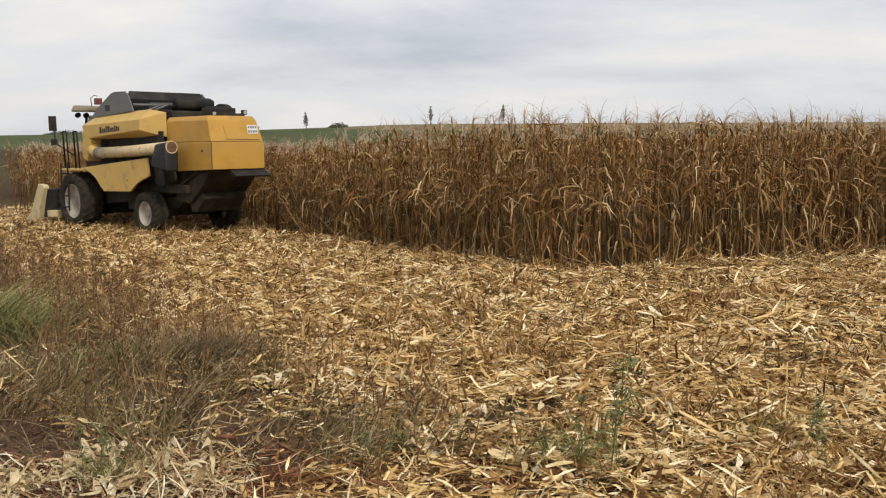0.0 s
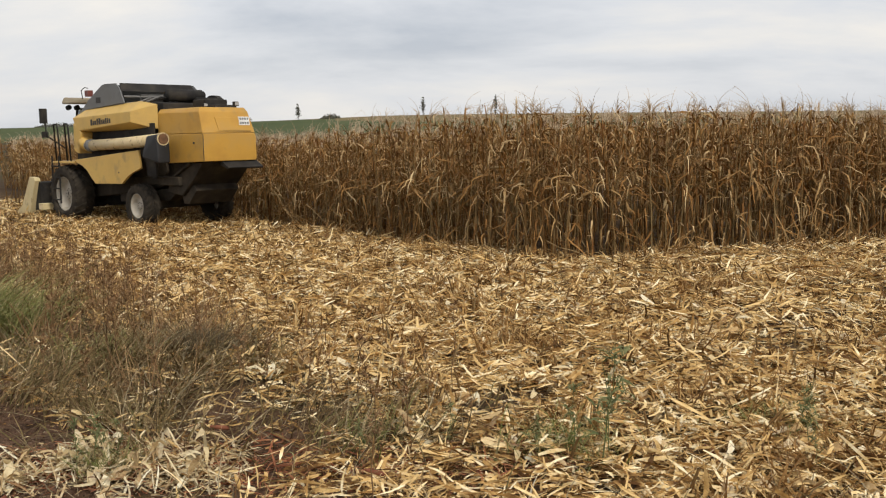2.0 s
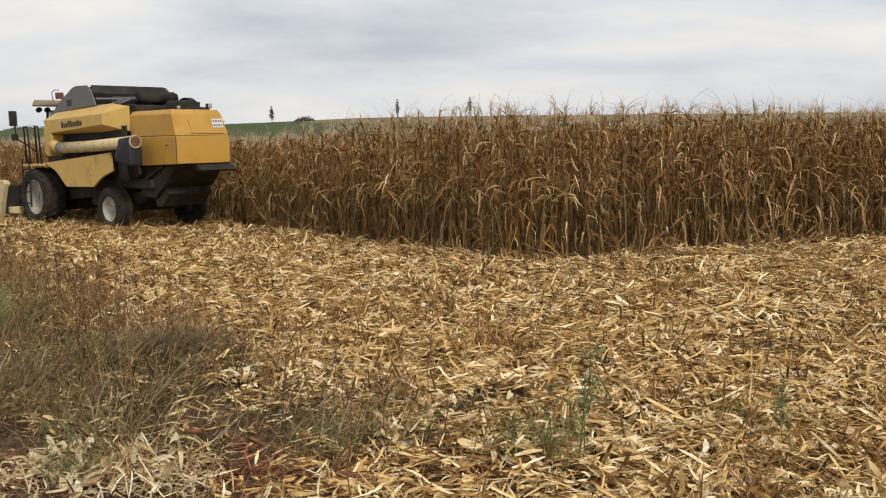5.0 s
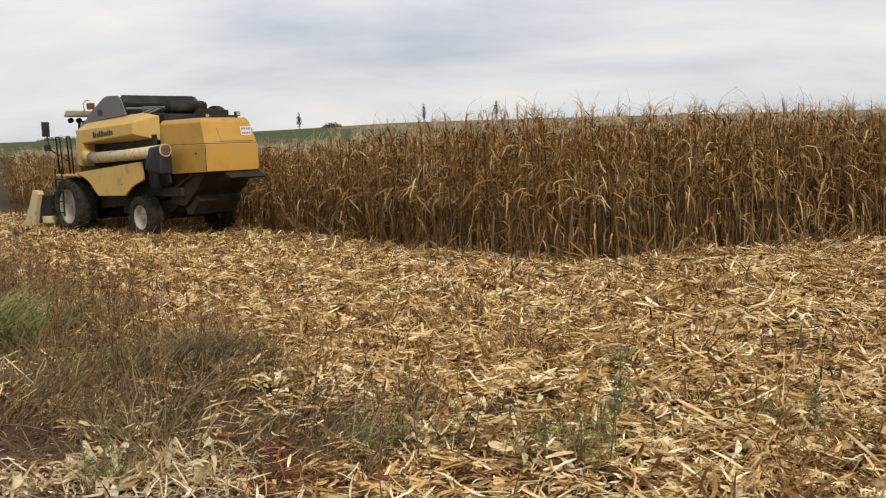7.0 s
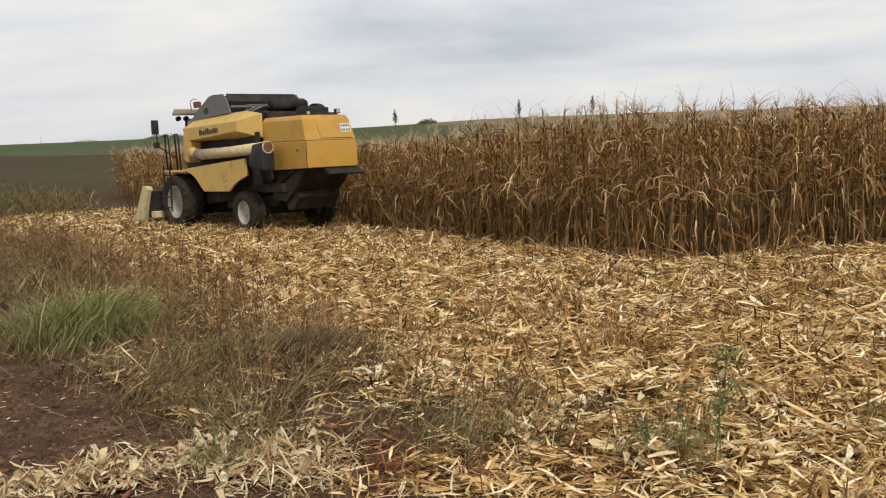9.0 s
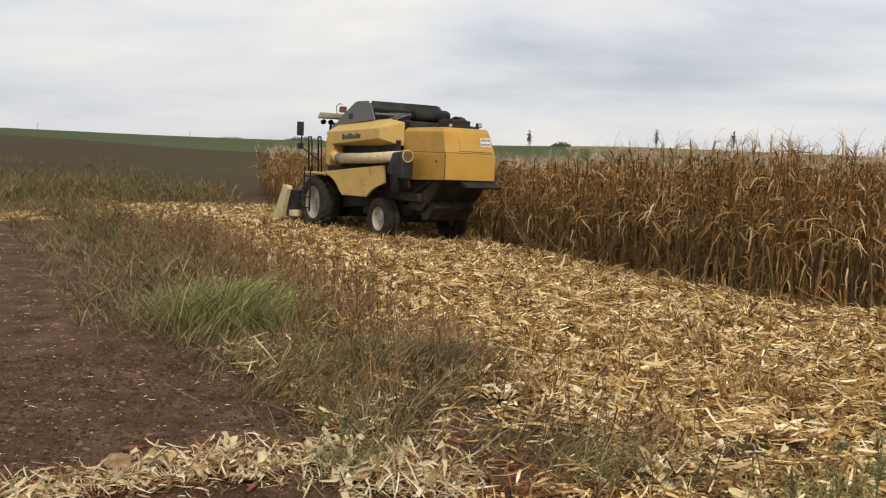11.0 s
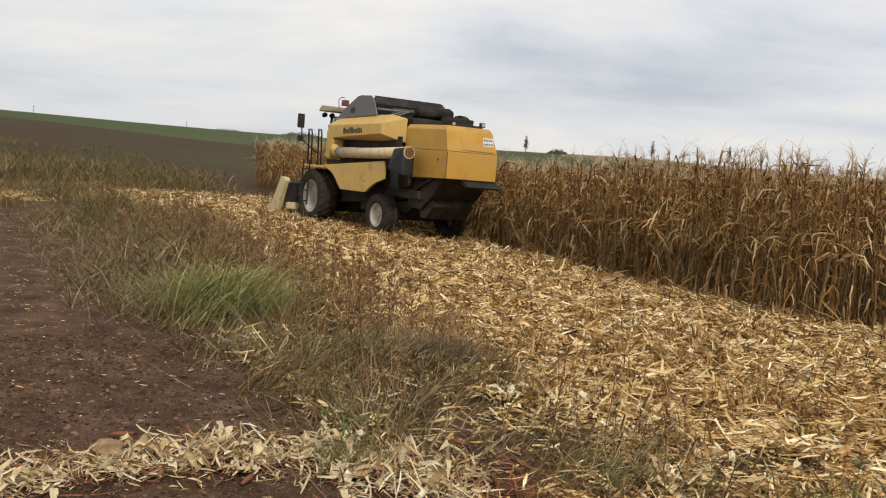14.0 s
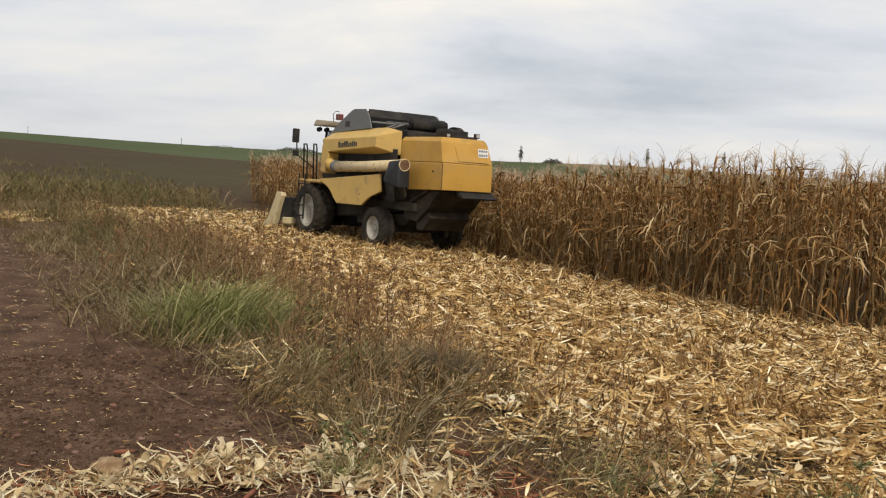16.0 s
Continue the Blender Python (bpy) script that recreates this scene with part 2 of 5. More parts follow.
# Lightened and greyed: the haze of distance is put into the foliage colour.
M_TREE = material("hazed_far_foliage", [(0.095, 0.098, 0.075), (0.135, 0.135, 0.105), (0.17, 0.16, 0.13)], 0.9, 0, 3, 20, vary="island")
M_BARK = material("bark", [(0.07, 0.05, 0.035), (0.12, 0.09, 0.065)], 0.9, 0, 4, 30)

# ---- the plan: s runs across the strips to the right, w along them away from the eye ----
NS, WU = Vector((0.7507, 0.6606, 0)), Vector((-0.6606, 0.7507, 0))


def plan(s, w):
    return s * NS.x + w * WU.x, s * NS.y + w * WU.y


def to_plan(x, y):
    return x * NS.x + y * NS.y, x * WU.x + y * WU.y


def smooth(a, b, v):
    k = min(1.0, max(0.0, (v - a) / (b - a)))
    return k * k * (3 - 2 * k)


SKYLINE = ((-180, 0.6), (-10, 0.8), (0, 0.75), (3, 0.70), (6, 0.58), (9, 0.46), (16, 0.24), (26, 0.06), (32, 0.0), (40, -0.08), (60, 0.1), (180, 0.4))


def ground_z(x, y):
    r = math.hypot(x, y)
    s, w = to_plan(x, y)
    z = -0.13 * smooth(17, 25, y)
    if r < 60:
        z += (0.05 * noise.noise((x * 0.7, y * 0.7, 0)) + 0.035 * noise.noise((x * 2.3, y * 2.3, 5))) * smooth(4.0, 5.5, s) + 0.02 * noise.noise((x * 1.1, y * 1.1, 2))
        z -= 0.05 * (1 - smooth(1.9, 3.0, s)) * smooth(-6, -3, s)
        z += 0.05 * math.exp(-((s - 4.4) / 1.2) ** 2)
    if r > 200:
        b = math.degrees(math.atan2(-x, y))
        e = float(np.interp(b, [k[0] for k in SKYLINE], [k[1] for k in SKYLINE]))
        top = 2.4 + 850 * math.tan(radians(e))
        z += top * smooth(200, 850, r) ** 1.3
    return z


# ---- geometry helpers ----
def part(name, bm, mat_, parent=None, label="", smooth_=False):
    me = bpy.data.meshes.new(name)
    bmesh.ops.recalc_face_normals(bm, faces=bm.faces)
    bm.to_mesh(me)
    bm.free()
    me.materials.append(mat_)
    if smooth_:
        for p_ in me.polygons:
            p_.use_smooth = True
    ob = new(name, me)
    ob.parent = parent
    if label:
        tagged(ob, label)
    return ob


def thing(name, label, category, group="", kind="", at=None):
    ob = new(name)
    ob.empty_display_size = 0.2
    if at is not None:
        ob.matrix_world = at
    return tagged(ob, label, category, group, kind)


def hull(points, bevel=0.0, seg=2):
    bm = bmesh.new()
    for p_ in points:
        bm.verts.new(p_)
    res = bmesh.ops.convex_hull(bm, input=bm.verts)
    junk = [g for g in res["geom_interior"] if isinstance(g, bmesh.types.BMVert)]
    if junk:
        bmesh.ops.delete(bm, geom=junk, context="VERTS")
    bmesh.ops.dissolve_limit(bm, angle_limit=radians(3), verts=bm.verts, edges=bm.edges)
    if bevel:
        bmesh.ops.bevel(bm, geom=list(bm.edges), offset=bevel, segments=seg, profile=0.6, affect="EDGES", clamp_overlap=True)
    return bm


def block(lo, hi, bevel=0.01, seg=1):
    return hull([(x, y, z) for x in (lo[0], hi[0]) for y in (lo[1], hi[1]) for z in (lo[2], hi[2])], bevel, seg)


def prism(profile, x0, x1, bevel=0.0):
    """A sheet or body: an outline in (y, z), from x0 to x1."""
    bm = bmesh.new()
    a = [bm.verts.new((x0, y, z)) for y, z in profile]
    b = [bm.verts.new((x1, y, z)) for y, z in profile]
    n = len(profile)
    bm.faces.new(a)
    bm.faces.new(b[::-1])
    for i in range(n):
        bm.faces.new((a[i], b[i], b[(i + 1) % n], a[(i + 1) % n]))
    if bevel:
        bmesh.ops.bevel(bm, geom=list(bm.edges), offset=bevel, segments=2, profile=0.6, affect="EDGES", clamp_overlap=True)
    return bm


def tube(points, radius, sides=10, bm=None):
    bm = bm or bmesh.new()
    pts = [Vector(p_) for p_ in points]
    radii = radius if isinstance(radius, (list, tuple)) else [radius] * len(pts)
    rings, side = [], None
    for i, p_ in enumerate(pts):
        d = (pts[min(i + 1, len(pts) - 1)] - pts[max(i - 1, 0)]).normalized()
        if side is None:
            side = d.orthogonal().normalized()
        side = (side - d * side.dot(d)).normalized()
        up = d.cross(side)
        rings.append([bm.verts.new(p_ + (side * math.cos(k * math.tau / sides) + up * math.sin(k * math.tau / sides)) * radii[i]) for k in range(sides)])
    for r0, r1 in zip(rings, rings[1:]):
        for k in range(sides):
            bm.faces.new((r0[k], r0[(k + 1) % sides], r1[(k + 1) % sides], r1[k]))
    bm.faces.new(rings[0][::-1])
    bm.faces.new(rings[-1])
    return bm


def lathe(profile, sides=40, bm=None):
    """Turn an outline (x along the axle, radius) round the x axis."""
    bm = bm or bmesh.new()
    rings = [[bm.verts.new((x, r * math.cos(k * math.tau / sides), r * math.sin(k * math.tau / sides))) for k in range(sides)] for x, r in profile]
    for r0, r1 in zip(rings, rings[1:]):
        for k in range(sides):
            bm.faces.new((r0[k], r0[(k + 1) % sides], r1[(k + 1) % sides], r1[k]))
    return bm


def ribbons(mid_, half):
    """Blades: mid_ (n, k, 3) lines and half (n, k, 3) half widths, as vertices and quads."""
    n, k = mid_.shape[:2]
    v = np.stack([mid_ - half, mid_ + half], 2).reshape(-1, 3)
    base = (np.arange(n) * k * 2)[:, None] + (np.arange(k - 1) * 2)[None]
    q = np.stack([base, base + 1, base + 3, base + 2], -1).reshape(-1, 4)
    return v, q


def tubes(mid_, rad, sides=4):
    n, k = mid_.shape[:2]
    d = np.gradient(mid_, axis=1)
    d /= np.linalg.norm(d, axis=2, keepdims=True) + 1e-9
    ref = np.where(np.abs(d[..., 2:3]) > 0.8, np.array([1.0, 0, 0]), np.array([0, 0, 1.0]))
    a = np.cross(d, ref)
    a /= np.linalg.norm(a, axis=2, keepdims=True) + 1e-9
    b = np.cross(d, a)
    ang = np.arange(sides) * math.tau / sides
    v = mid_[:, :, None] + rad[:, :, None, None] * (np.cos(ang)[:, None] * a[:, :, None] + np.sin(ang)[:, None] * b[:, :, None])
    i0 = (np.arange(n) * k * sides)[:, None, None] + (np.arange(k - 1) * sides)[None, :, None] + np.arange(sides)[None, None]
    j0 = (np.arange(n) * k * sides)[:, None, None] + (np.arange(k - 1) * sides)[None, :, None] + ((np.arange(sides) + 1) % sides)[None, None]
    q = np.stack([i0, j0, j0 + sides, i0 + sides], -1).reshape(-1, 4)
    return v.reshape(-1, 3), q


def soup(name, pieces, mats_, parent=None, smooth_=True):
    """One mesh from pieces (vertices, quads, material number)."""
    vs, qs, ms, off = [], [], [], 0
    for v, q, m_ in pieces:
        vs.append(v)
        qs.append(q + off)
        ms.append(np.zeros(len(q), np.int32) + m_)
        off += len(v)
    v, q, m_ = np.concatenate(vs), np.concatenate(qs).astype(np.int32), np.concatenate(ms)
    me = bpy.data.meshes.new(name)
    me.vertices.add(len(v))
    me.vertices.foreach_set("co", v.astype(np.float32).ravel())
    me.loops.add(q.size)
    me.loops.foreach_set("vertex_index", q.ravel())
    me.polygons.add(len(q))
    me.polygons.foreach_set("loop_start", np.arange(0, q.size, 4, dtype=np.int32))
    me.polygons.foreach_set("material_index", m_)
    me.polygons.foreach_set("use_smooth", np.full(len(q), smooth_))
    for mm in mats_:
        me.materials.append(mm)
    me.update(calc_edges=True)
    ob = new(name, me)
    ob.parent = parent
    return ob


def unit(v):
    return v / (np.linalg.norm(v, axis=-1, keepdims=True) + 1e-9)


# ---- the ground: one sheet to the horizon ----
def build_ground():
    radii = [0.4] + list(np.arange(1, 44, 0.3)) + list(np.geomspace(45, 200, 26)) + list(np.geomspace(215, 4200, 46))
    turns = 240
    bm = bmesh.new()
    rings = []
    for r in radii:
        ring = []
        for k in range(turns):
            a = k * math.tau / turns
            left = (-math.degrees(a) + 180) % 360 - 180
            rr = r * (1 + smooth(60, 200, r) * 0.9 * smooth(26, 44, left) * (1 - smooth(90, 120, left)))
            x, y = rr * math.sin(a), rr * math.cos(a)
            ring.append(bm.verts.new((x, y, ground_z(x, y))))
        rings.append(ring)
    bm.faces.new(rings[0])
    for ring_r, (r0, r1) in zip(radii, zip(rings, rings[1:])):
        for k in range(turns):
            f = bm.faces.new((r0[k], r1[k], r1[(k + 1) % turns], r0[(k + 1) % turns]))
            c = f.calc_center_median()
            s, w = to_plan(c.x, c.y)
            r = math.hypot(c.x, c.y)
            b = math.degrees(math.atan2(-c.x, c.y))
            if ring_r > 214:
                f.material_index = 4 if (ring_r > 540 + 230 * smooth(3, 10, b) and -60 < b < 15) else 3
            elif s < 4.3 and s > -4.5 and w < 60:
                f.material_index = 1
            elif w > 44 or s < -4.5 or r > 60:
                f.material_index = 2
    ob = part("ground", bm, M_SOIL, smooth_=True)
    for m_ in (M_TRACK, M_PLOUGH, M_GREENFIELD, M_HILL):
        ob.data.materials.append(m_)
    return tagged(ob, "farm ground with straw-littered soil, dirt track and far fields", "ground", kind="structure")


build_ground()


# ---- the combine harvester: x to its right, y forward, z up, origin on the ground under the rear axle ----
def build_wheel(parent, name, x, y, z, radius, width, rim_r, outer):
    """outer: -1 or 1, the side of the machine that the dished rim faces."""
    sh = width * 0.5
    hub = lathe([(-0.10, 0.001), (-0.10, 0.10), (0.06, 0.12), (0.09, 0.06), (0.09, 0.001)], 20)
    bmesh.ops.transform(hub, matrix=pose(0, 0, 0, 0, 0, 0 if outer > 0 else 180), verts=hub.verts)
    wheel = part(name, hub, M_RIM, parent, smooth_=False)
    wheel.matrix_basis = pose(x, y, z)
    t = bmesh.new()
    lathe([(-sh * 0.8, rim_r * 0.98), (-sh, rim_r * 1.15), (-sh, radius * 0.82), (-sh * 0.86, radius * 0.94), (-sh * 0.4, radius * 0.965), (sh * 0.4, radius * 0.965), (sh * 0.86, radius * 0.94), (sh, radius * 0.82), (sh, rim_r * 1.15), (sh * 0.8, rim_r * 0.98)], 44, t)
    part("tyre", t, M_TYRE, wheel, "dusty black lugged rubber tyre")
    n = 22
    for side in (-1, 1):
        lug = hull([(side * sx * sh, dy + sweep, zz) for sx, sweep, zl in ((0.02, 0.10, 0.0), (0.98, -0.08, -0.07)) for dy in (-0.032, 0.032) for zz in (radius * 0.93 + zl, radius + zl * 0.6)])
        first = part("tyre_lug", lug, M_TYRE, wheel)
        for k in range(n):
            ob = first if k == 0 else new("tyre_lug", first.data)
            ob.parent = wheel
            ob.matrix_basis = Matrix.Rotation((k + (0.5 if side > 0 else 0)) * math.tau / n, 4, "X")
    d = outer
    rim = lathe([(d * sh * 0.82, rim_r * 1.02), (d * sh * 0.86, rim_r * 0.97), (d * sh * 0.70, rim_r * 0.93), (d * sh * 0.30, rim_r * 0.86), (d * sh * 0.20, rim_r * 0.55), (d * sh * 0.34, rim_r * 0.42), (d * sh * 0.34, rim_r * 0.15)], 36)
    part("rim", rim, M_RIM, wheel, "dusty off-white dished steel rim", True)
    inner = lathe([(-d * sh * 0.82, rim_r * 1.02), (-d * sh * 0.5, rim_r * 0.9), (d * sh * 0.2, rim_r * 0.8)], 36)
    part("inner_rim", inner, M_UNDER, wheel, "", True)
    for k in range(8):
        a = k * math.tau / 8
        b = lathe([(0, 0.001), (0, 0.018), (d * 0.02, 0.018), (d * 0.02, 0.001)], 6)
        bmesh.ops.translate(b, vec=(d * sh * 0.34, rim_r * 0.28 * math.cos(a), rim_r * 0.28 * math.sin(a)), verts=b.verts)
        part("wheel_nut", b, M_STEEL, wheel)
    return wheel


def build_harvester(at):
    h = thing("combine_harvester", "dusty yellow combine harvester with grey grain tank, cutting maize", "combine harvester", at=at)
    # wheels
    build_wheel(h, "front_wheel", -1.22, 3.86, 0.84, 0.86, 0.62, 0.50, -1)
    build_wheel(h, "front_wheel", 1.22, 3.86, 0.84, 0.86, 0.62, 0.50, 1)
    build_wheel(h, "rear_wheel", -1.18, 0.0, 0.60, 0.61, 0.40, 0.33, -1)
    build_wheel(h, "rear_wheel", 1.18, 0.0, 0.60, 0.61, 0.40, 0.33, 1)
    part("front_axle", tube([(-1.1, 3.86, 0.84), (1.1, 3.86, 0.84)], 0.16, 12), M_UNDER, h)
    part("rear_axle", hull([(x, y, z) for x in (-1.05, 1.05) for y in (-0.12, 0.12) for z in (0.50, 0.72)] + [(0, 0.15, 0.95), (0, -0.15, 0.95)], 0.02), M_UNDER, h)
    # chassis, threshing body, straw outlet
    part("threshing_body", hull([(x, y, z) for x in (-0.78, 0.78) for y, z in ((4.3, 1.15), (4.3, 2.9), (-0.7, 2.9), (-2.2, 1.85), (-1.5, 1.25), (0.6, 0.95), (3.4, 0.72))], 0.03), M_UNDER, h, "dark dusty threshing body")
    for x in (-0.84, 0.84):
        part("chassis_rail", block((x - 0.07, -1.4, 1.15), (x + 0.07, 4.2, 1.38), 0.015), M_UNDER, h)
    part("straw_chopper", hull([(x, y, z) for x in (-0.80, 0.72) for y, z in ((-0.7, 1.72), (-2.38, 1.76), (-1.95, 1.34), (-1.35, 0.88), (-0.7, 0.95))], 0.03), M_UNDER, h, "dark steel straw chopper housing")
    part("rear_lip", hull([(x, y, z) for x in (-0.40, 0.70) for y, z in ((-2.60, 1.80), (-2.92, 1.62), (-2.88, 1.58), (-2.5, 1.70))], 0.006), M_BLACK, h, "black sheet-steel deflector lip")
    part("spreader_hood", hull([(x, y, z) for x in (-0.70, 0.62) for y, z in ((-1.20, 0.88), (-1.78, 1.18), (-1.88, 1.02), (-1.50, 0.66), (-1.25, 0.66))], 0.02), M_UNDER, h, "dark spreader hood")
    part("strut", tube([(-0.85, -0.55, 1.15), (-0.85, -1.9, 1.75)], 0.045, 8), M_UNDER, h)
    part("strut", tube([(0.80, -0.55, 1.15), (0.80, -1.9, 1.75)], 0.045, 8), M_UNDER, h)
    part("sieve_box", hull([(x, y, z) for x in (-0.72, 0.72) for y, z in ((-1.2, 1.1), (2.0, 0.85), (2.0, 0.62), (-0.6, 0.72))], 0.02), M_UNDER, h)
    # drive belts and pulleys on the near side, coloured dark for the shade of the panels
    for y, z, r in ((2.9, 1.75, 0.22), (1.9, 1.55, 0.30), (0.2, 1.75, 0.24), (-0.75, 1.62, 0.20), (1.0, 2.3, 0.26)):
        p_ = lathe([(-0.04, 0.02), (-0.04, r), (-0.015, r * 0.9), (0.015, r * 0.9), (0.04, r), (0.04, 0.02)], 24)
        bmesh.ops.translate(p_, vec=(-0.93, y, z), verts=p_.verts)
        part("pulley", p_, M_UNDER, h)
    # rear hood
    hl, hr = -0.97, 0.62
    upper = [(hl, -0.62, 3.05), (hl + 0.10, -0.62, 3.16), (hl, -0.62, 2.50), (hr + 0.12, -0.62, 3.05), (hr, -0.62, 3.16), (hr + 0.30, -0.62, 2.50),
             (hl, -2.56, 3.04), (hl + 0.08, -2.48, 3.16), (hr - 0.10, -2.56, 3.04), (hr - 0.16, -2.48, 3.16), (hl - 0.01, -2.70, 2.50), (hr, -2.70, 2.50), (hr + 0.26, -2.1, 2.50), (hr + 0.08, -2.1, 3.04)]
    part("hood_upper", hull(upper, 0.022, 3), M_YELLOW, h, "dusty yellow upper rear hood")
    lower = [(hl - 0.006, -0.80, 2.492), (hr + 0.30, -0.80, 2.492), (hl - 0.016, -2.705, 2.492), (hr + 0.005, -2.705, 2.492), (hr + 0.265, -2.1, 2.492),
             (hl + 0.02, -1.02, 1.74), (hr + 0.26, -1.02, 1.74), (hl + 0.0, -2.70, 1.79), (hr + 0.02, -2.70, 1.79), (hr + 0.23, -2.1, 1.76)]
    part("hood_lower", hull(lower, 0.02, 3), M_YELLOW, h, "yellow lower rear hood with straight crease")
    part("hood_seam", block((hl - 0.02, -2.724, 1.80), (hl - 0.004, -2.712, 2.48), 0.002), M_INK, h)
    part("hood_hatch", hull([(x, y, z) for x, y, z in ((-0.55, -2.618, 2.90), (0.50, -2.618, 2.90), (-0.48, -2.692, 2.56), (0.50, -2.692, 2.56), (-0.55, -2.60, 2.90), (0.50, -2.60, 2.90), (-0.48, -2.67, 2.56), (0.50, -2.67, 2.56))], 0.004), M_YELLOW, h, "slightly raised yellow hatch")
    part("hatch_gap", hull([(x, y, z) for x, y, z in ((-0.56, -2.622, 2.535), (0.50, -2.70, 2.535), (-0.56, -2.700, 2.55), (0.50, -2.697, 2.55), (0.50, -2.66, 2.54), (-0.56, -2.66, 2.54))]), M_INK, h)
    part("hood_latch", tube([(hl - 0.03, -2.30, 2.26), (hl + 0.02, -2.30, 2.26)], 0.028, 10), M_INK, h, "dark latch hole")
    plate = part("number_plate", hull([(x, y, z) for x in (0.17, 0.50) for y, z in ((-2.665, 2.70), (-2.632, 2.92), (-2.64, 2.70), (-2.605, 2.92))], 0.004), M_WHITE, h, "white plate with unreadable dark marks")
    for row_z, row_y in ((2.865, -2.6445), (2.755, -2.6605)):
        for k in range(4):
            x = 0.195 + k * 0.075
            part("plate_bar", block((x, row_y - 0.004, row_z - 0.028), (x + 0.045, row_y + 0.01, row_z + 0.028), 0.001), M_GREY, plate)
    # work lamp, beacon and rail on the hood
    lamp = part("work_lamp", block((0.22, -2.42, 3.20), (0.36, -2.32, 3.32), 0.015, 2), M_BLACK, h, "small black work lamp")
    part("lamp_glass", block((0.235, -2.432, 3.215), (0.345, -2.42, 3.305), 0.004), M_LAMP, lamp)
    part("lamp_stem", tube([(0.29, -2.37, 3.14), (0.29, -2.37, 3.21)], 0.015, 8), M_BLACK, lamp)
    lamp2 = part("work_lamp", block((-0.72, -2.42, 3.17), (-0.60, -2.32, 3.26), 0.015, 2), M_BLACK, h)
    part("lamp_glass", block((-0.71, -2.432, 3.18), (-0.61, -2.42, 3.25), 0.004), M_LAMP, lamp2)
    # the side panels, near side with the auger recess
    for sx in (-1, 1):
        def X(v):
            return sx * v
        xo = 1.48
        upper_panel = [(X(xo), 3.05, 3.03), (X(xo), -0.12, 3.12), (X(1.20), 2.75, 3.27), (X(1.16), -0.16, 3.40), (X(xo), 2.80, 2.66), (X(xo), -0.12, 2.84),
                       (X(0.98), -0.68, 3.30), (X(0.98), -0.66, 2.64), (X(1.0), 3.1, 2.6), (X(1.0), 3.1, 3.2), (X(1.36), 3.10, 2.70)]
        up = part("upper_side_panel", hull(upper_panel, 0.018, 3), M_PALE, h, "pale yellow folded side panel")
        part("panel_nose", hull([(X(xo), 3.05, 2.9), (X(xo), 2.62, 2.62), (X(xo - 0.02), 2.86, 2.02), (X(xo - 0.02), 3.12, 2.10), (X(1.1), 3.14, 2.9), (X(1.1), 3.14, 2.02), (X(1.1), 2.7, 2.02), (X(1.1), 2.6, 2.6)], 0.03, 3), M_PALE, h)
        low = [(3.08, 1.84), (-0.42, 2.10), (-0.50, 1.62), (-0.30, 1.56), (-0.08, 1.50), (0.12, 1.42), (0.30, 1.32), (0.50, 1.19), (1.95, 1.17), (2.12, 1.30), (2.28, 1.46), (2.46, 1.58), (2.68, 1.68), (2.95, 1.75)]
        lowp = part("lower_side_panel", prism(low, X(xo - 0.07), X(xo), 0.012), M_PALE, h, "pale yellow lower side panel with wheel arches")
        part("panel_bolt", tube([(X(xo - 0.01), 0.62, 1.50), (X(xo + 0.012), 0.62, 1.50)], 0.022, 8), M_INK, lowp)
        # Black sheet added so that the recess reads as deep shade.
        part("recess_back", block((X(1.12) - 0.02, -0.7, 1.95), (X(1.12) + 0.02, 2.75, 2.80), 0.004), M_BLACK, h, "black sheet standing for the shade behind the auger")
        if sx < 0:
            # plain bars stand for the lettering
            x = 2.02
            for wdt, hgt in ((0.10, 0.17), (0.07, 0.12), (0.09, 0.12), (0.08, 0.17), (0.11, 0.17), (0.08, 0.12), (0.08, 0.12), (0.07, 0.15), (0.08, 0.14), (0.07, 0.12)):
                z0 = 2.795 + (2.02 - x) * 0.045
                part("lettering_bar", block((-xo - 0.006, x - wdt, z0), (-xo + 0.01, x, z0 + hgt), 0.001), M_INK, up)
                x -= wdt + 0.03
        else:
            part("blue_stripe", block((xo - 0.01, -0.05, 2.62), (xo + 0.006, 2.3, 2.78), 0.002), M_BLUE, up, "blue decal stripe")
            part("white_mark", block((xo - 0.01, 0.2, 2.645), (xo + 0.010, 0.9, 2.755), 0.002), M_WHITE, up)
    # yellow box and rotary screen on the far side
    boxp = part("side_box", block((0.95, -1.75, 1.80), (1.36, -0.55, 2.42), 0.02, 2), M_YELLOW, h, "yellow box with dark latch")
    part("box_latch", block((1.10, -1.765, 2.05), (1.20, -1.74, 2.20), 0.004), M_INK, boxp)
    part("radiator_box", block((0.30, -0.58, 2.65), (1.15, 0.72, 3.50), 0.03, 2), M_BLACK, h, "black radiator housing")
    scr = lathe([(-0.10, 0.001), (-0.10, 0.58), (0.06, 0.58), (0.10, 0.54), (0.10, 0.001)], 36)
    bmesh.ops.translate(scr, vec=(1.28, 0.02, 3.02), verts=scr.verts)
    part("rotary_screen", scr, M_BLACK, h, "round black rotary dust screen")
    # unloading auger
    part("auger_tube", tube([(-1.36, 2.45, 2.24), (-1.40, 0.5, 2.28), (-1.44, -1.60, 2.37)], 0.155, 20), M_AUGER, h, "worn cream unloading auger with peeling paint", True)
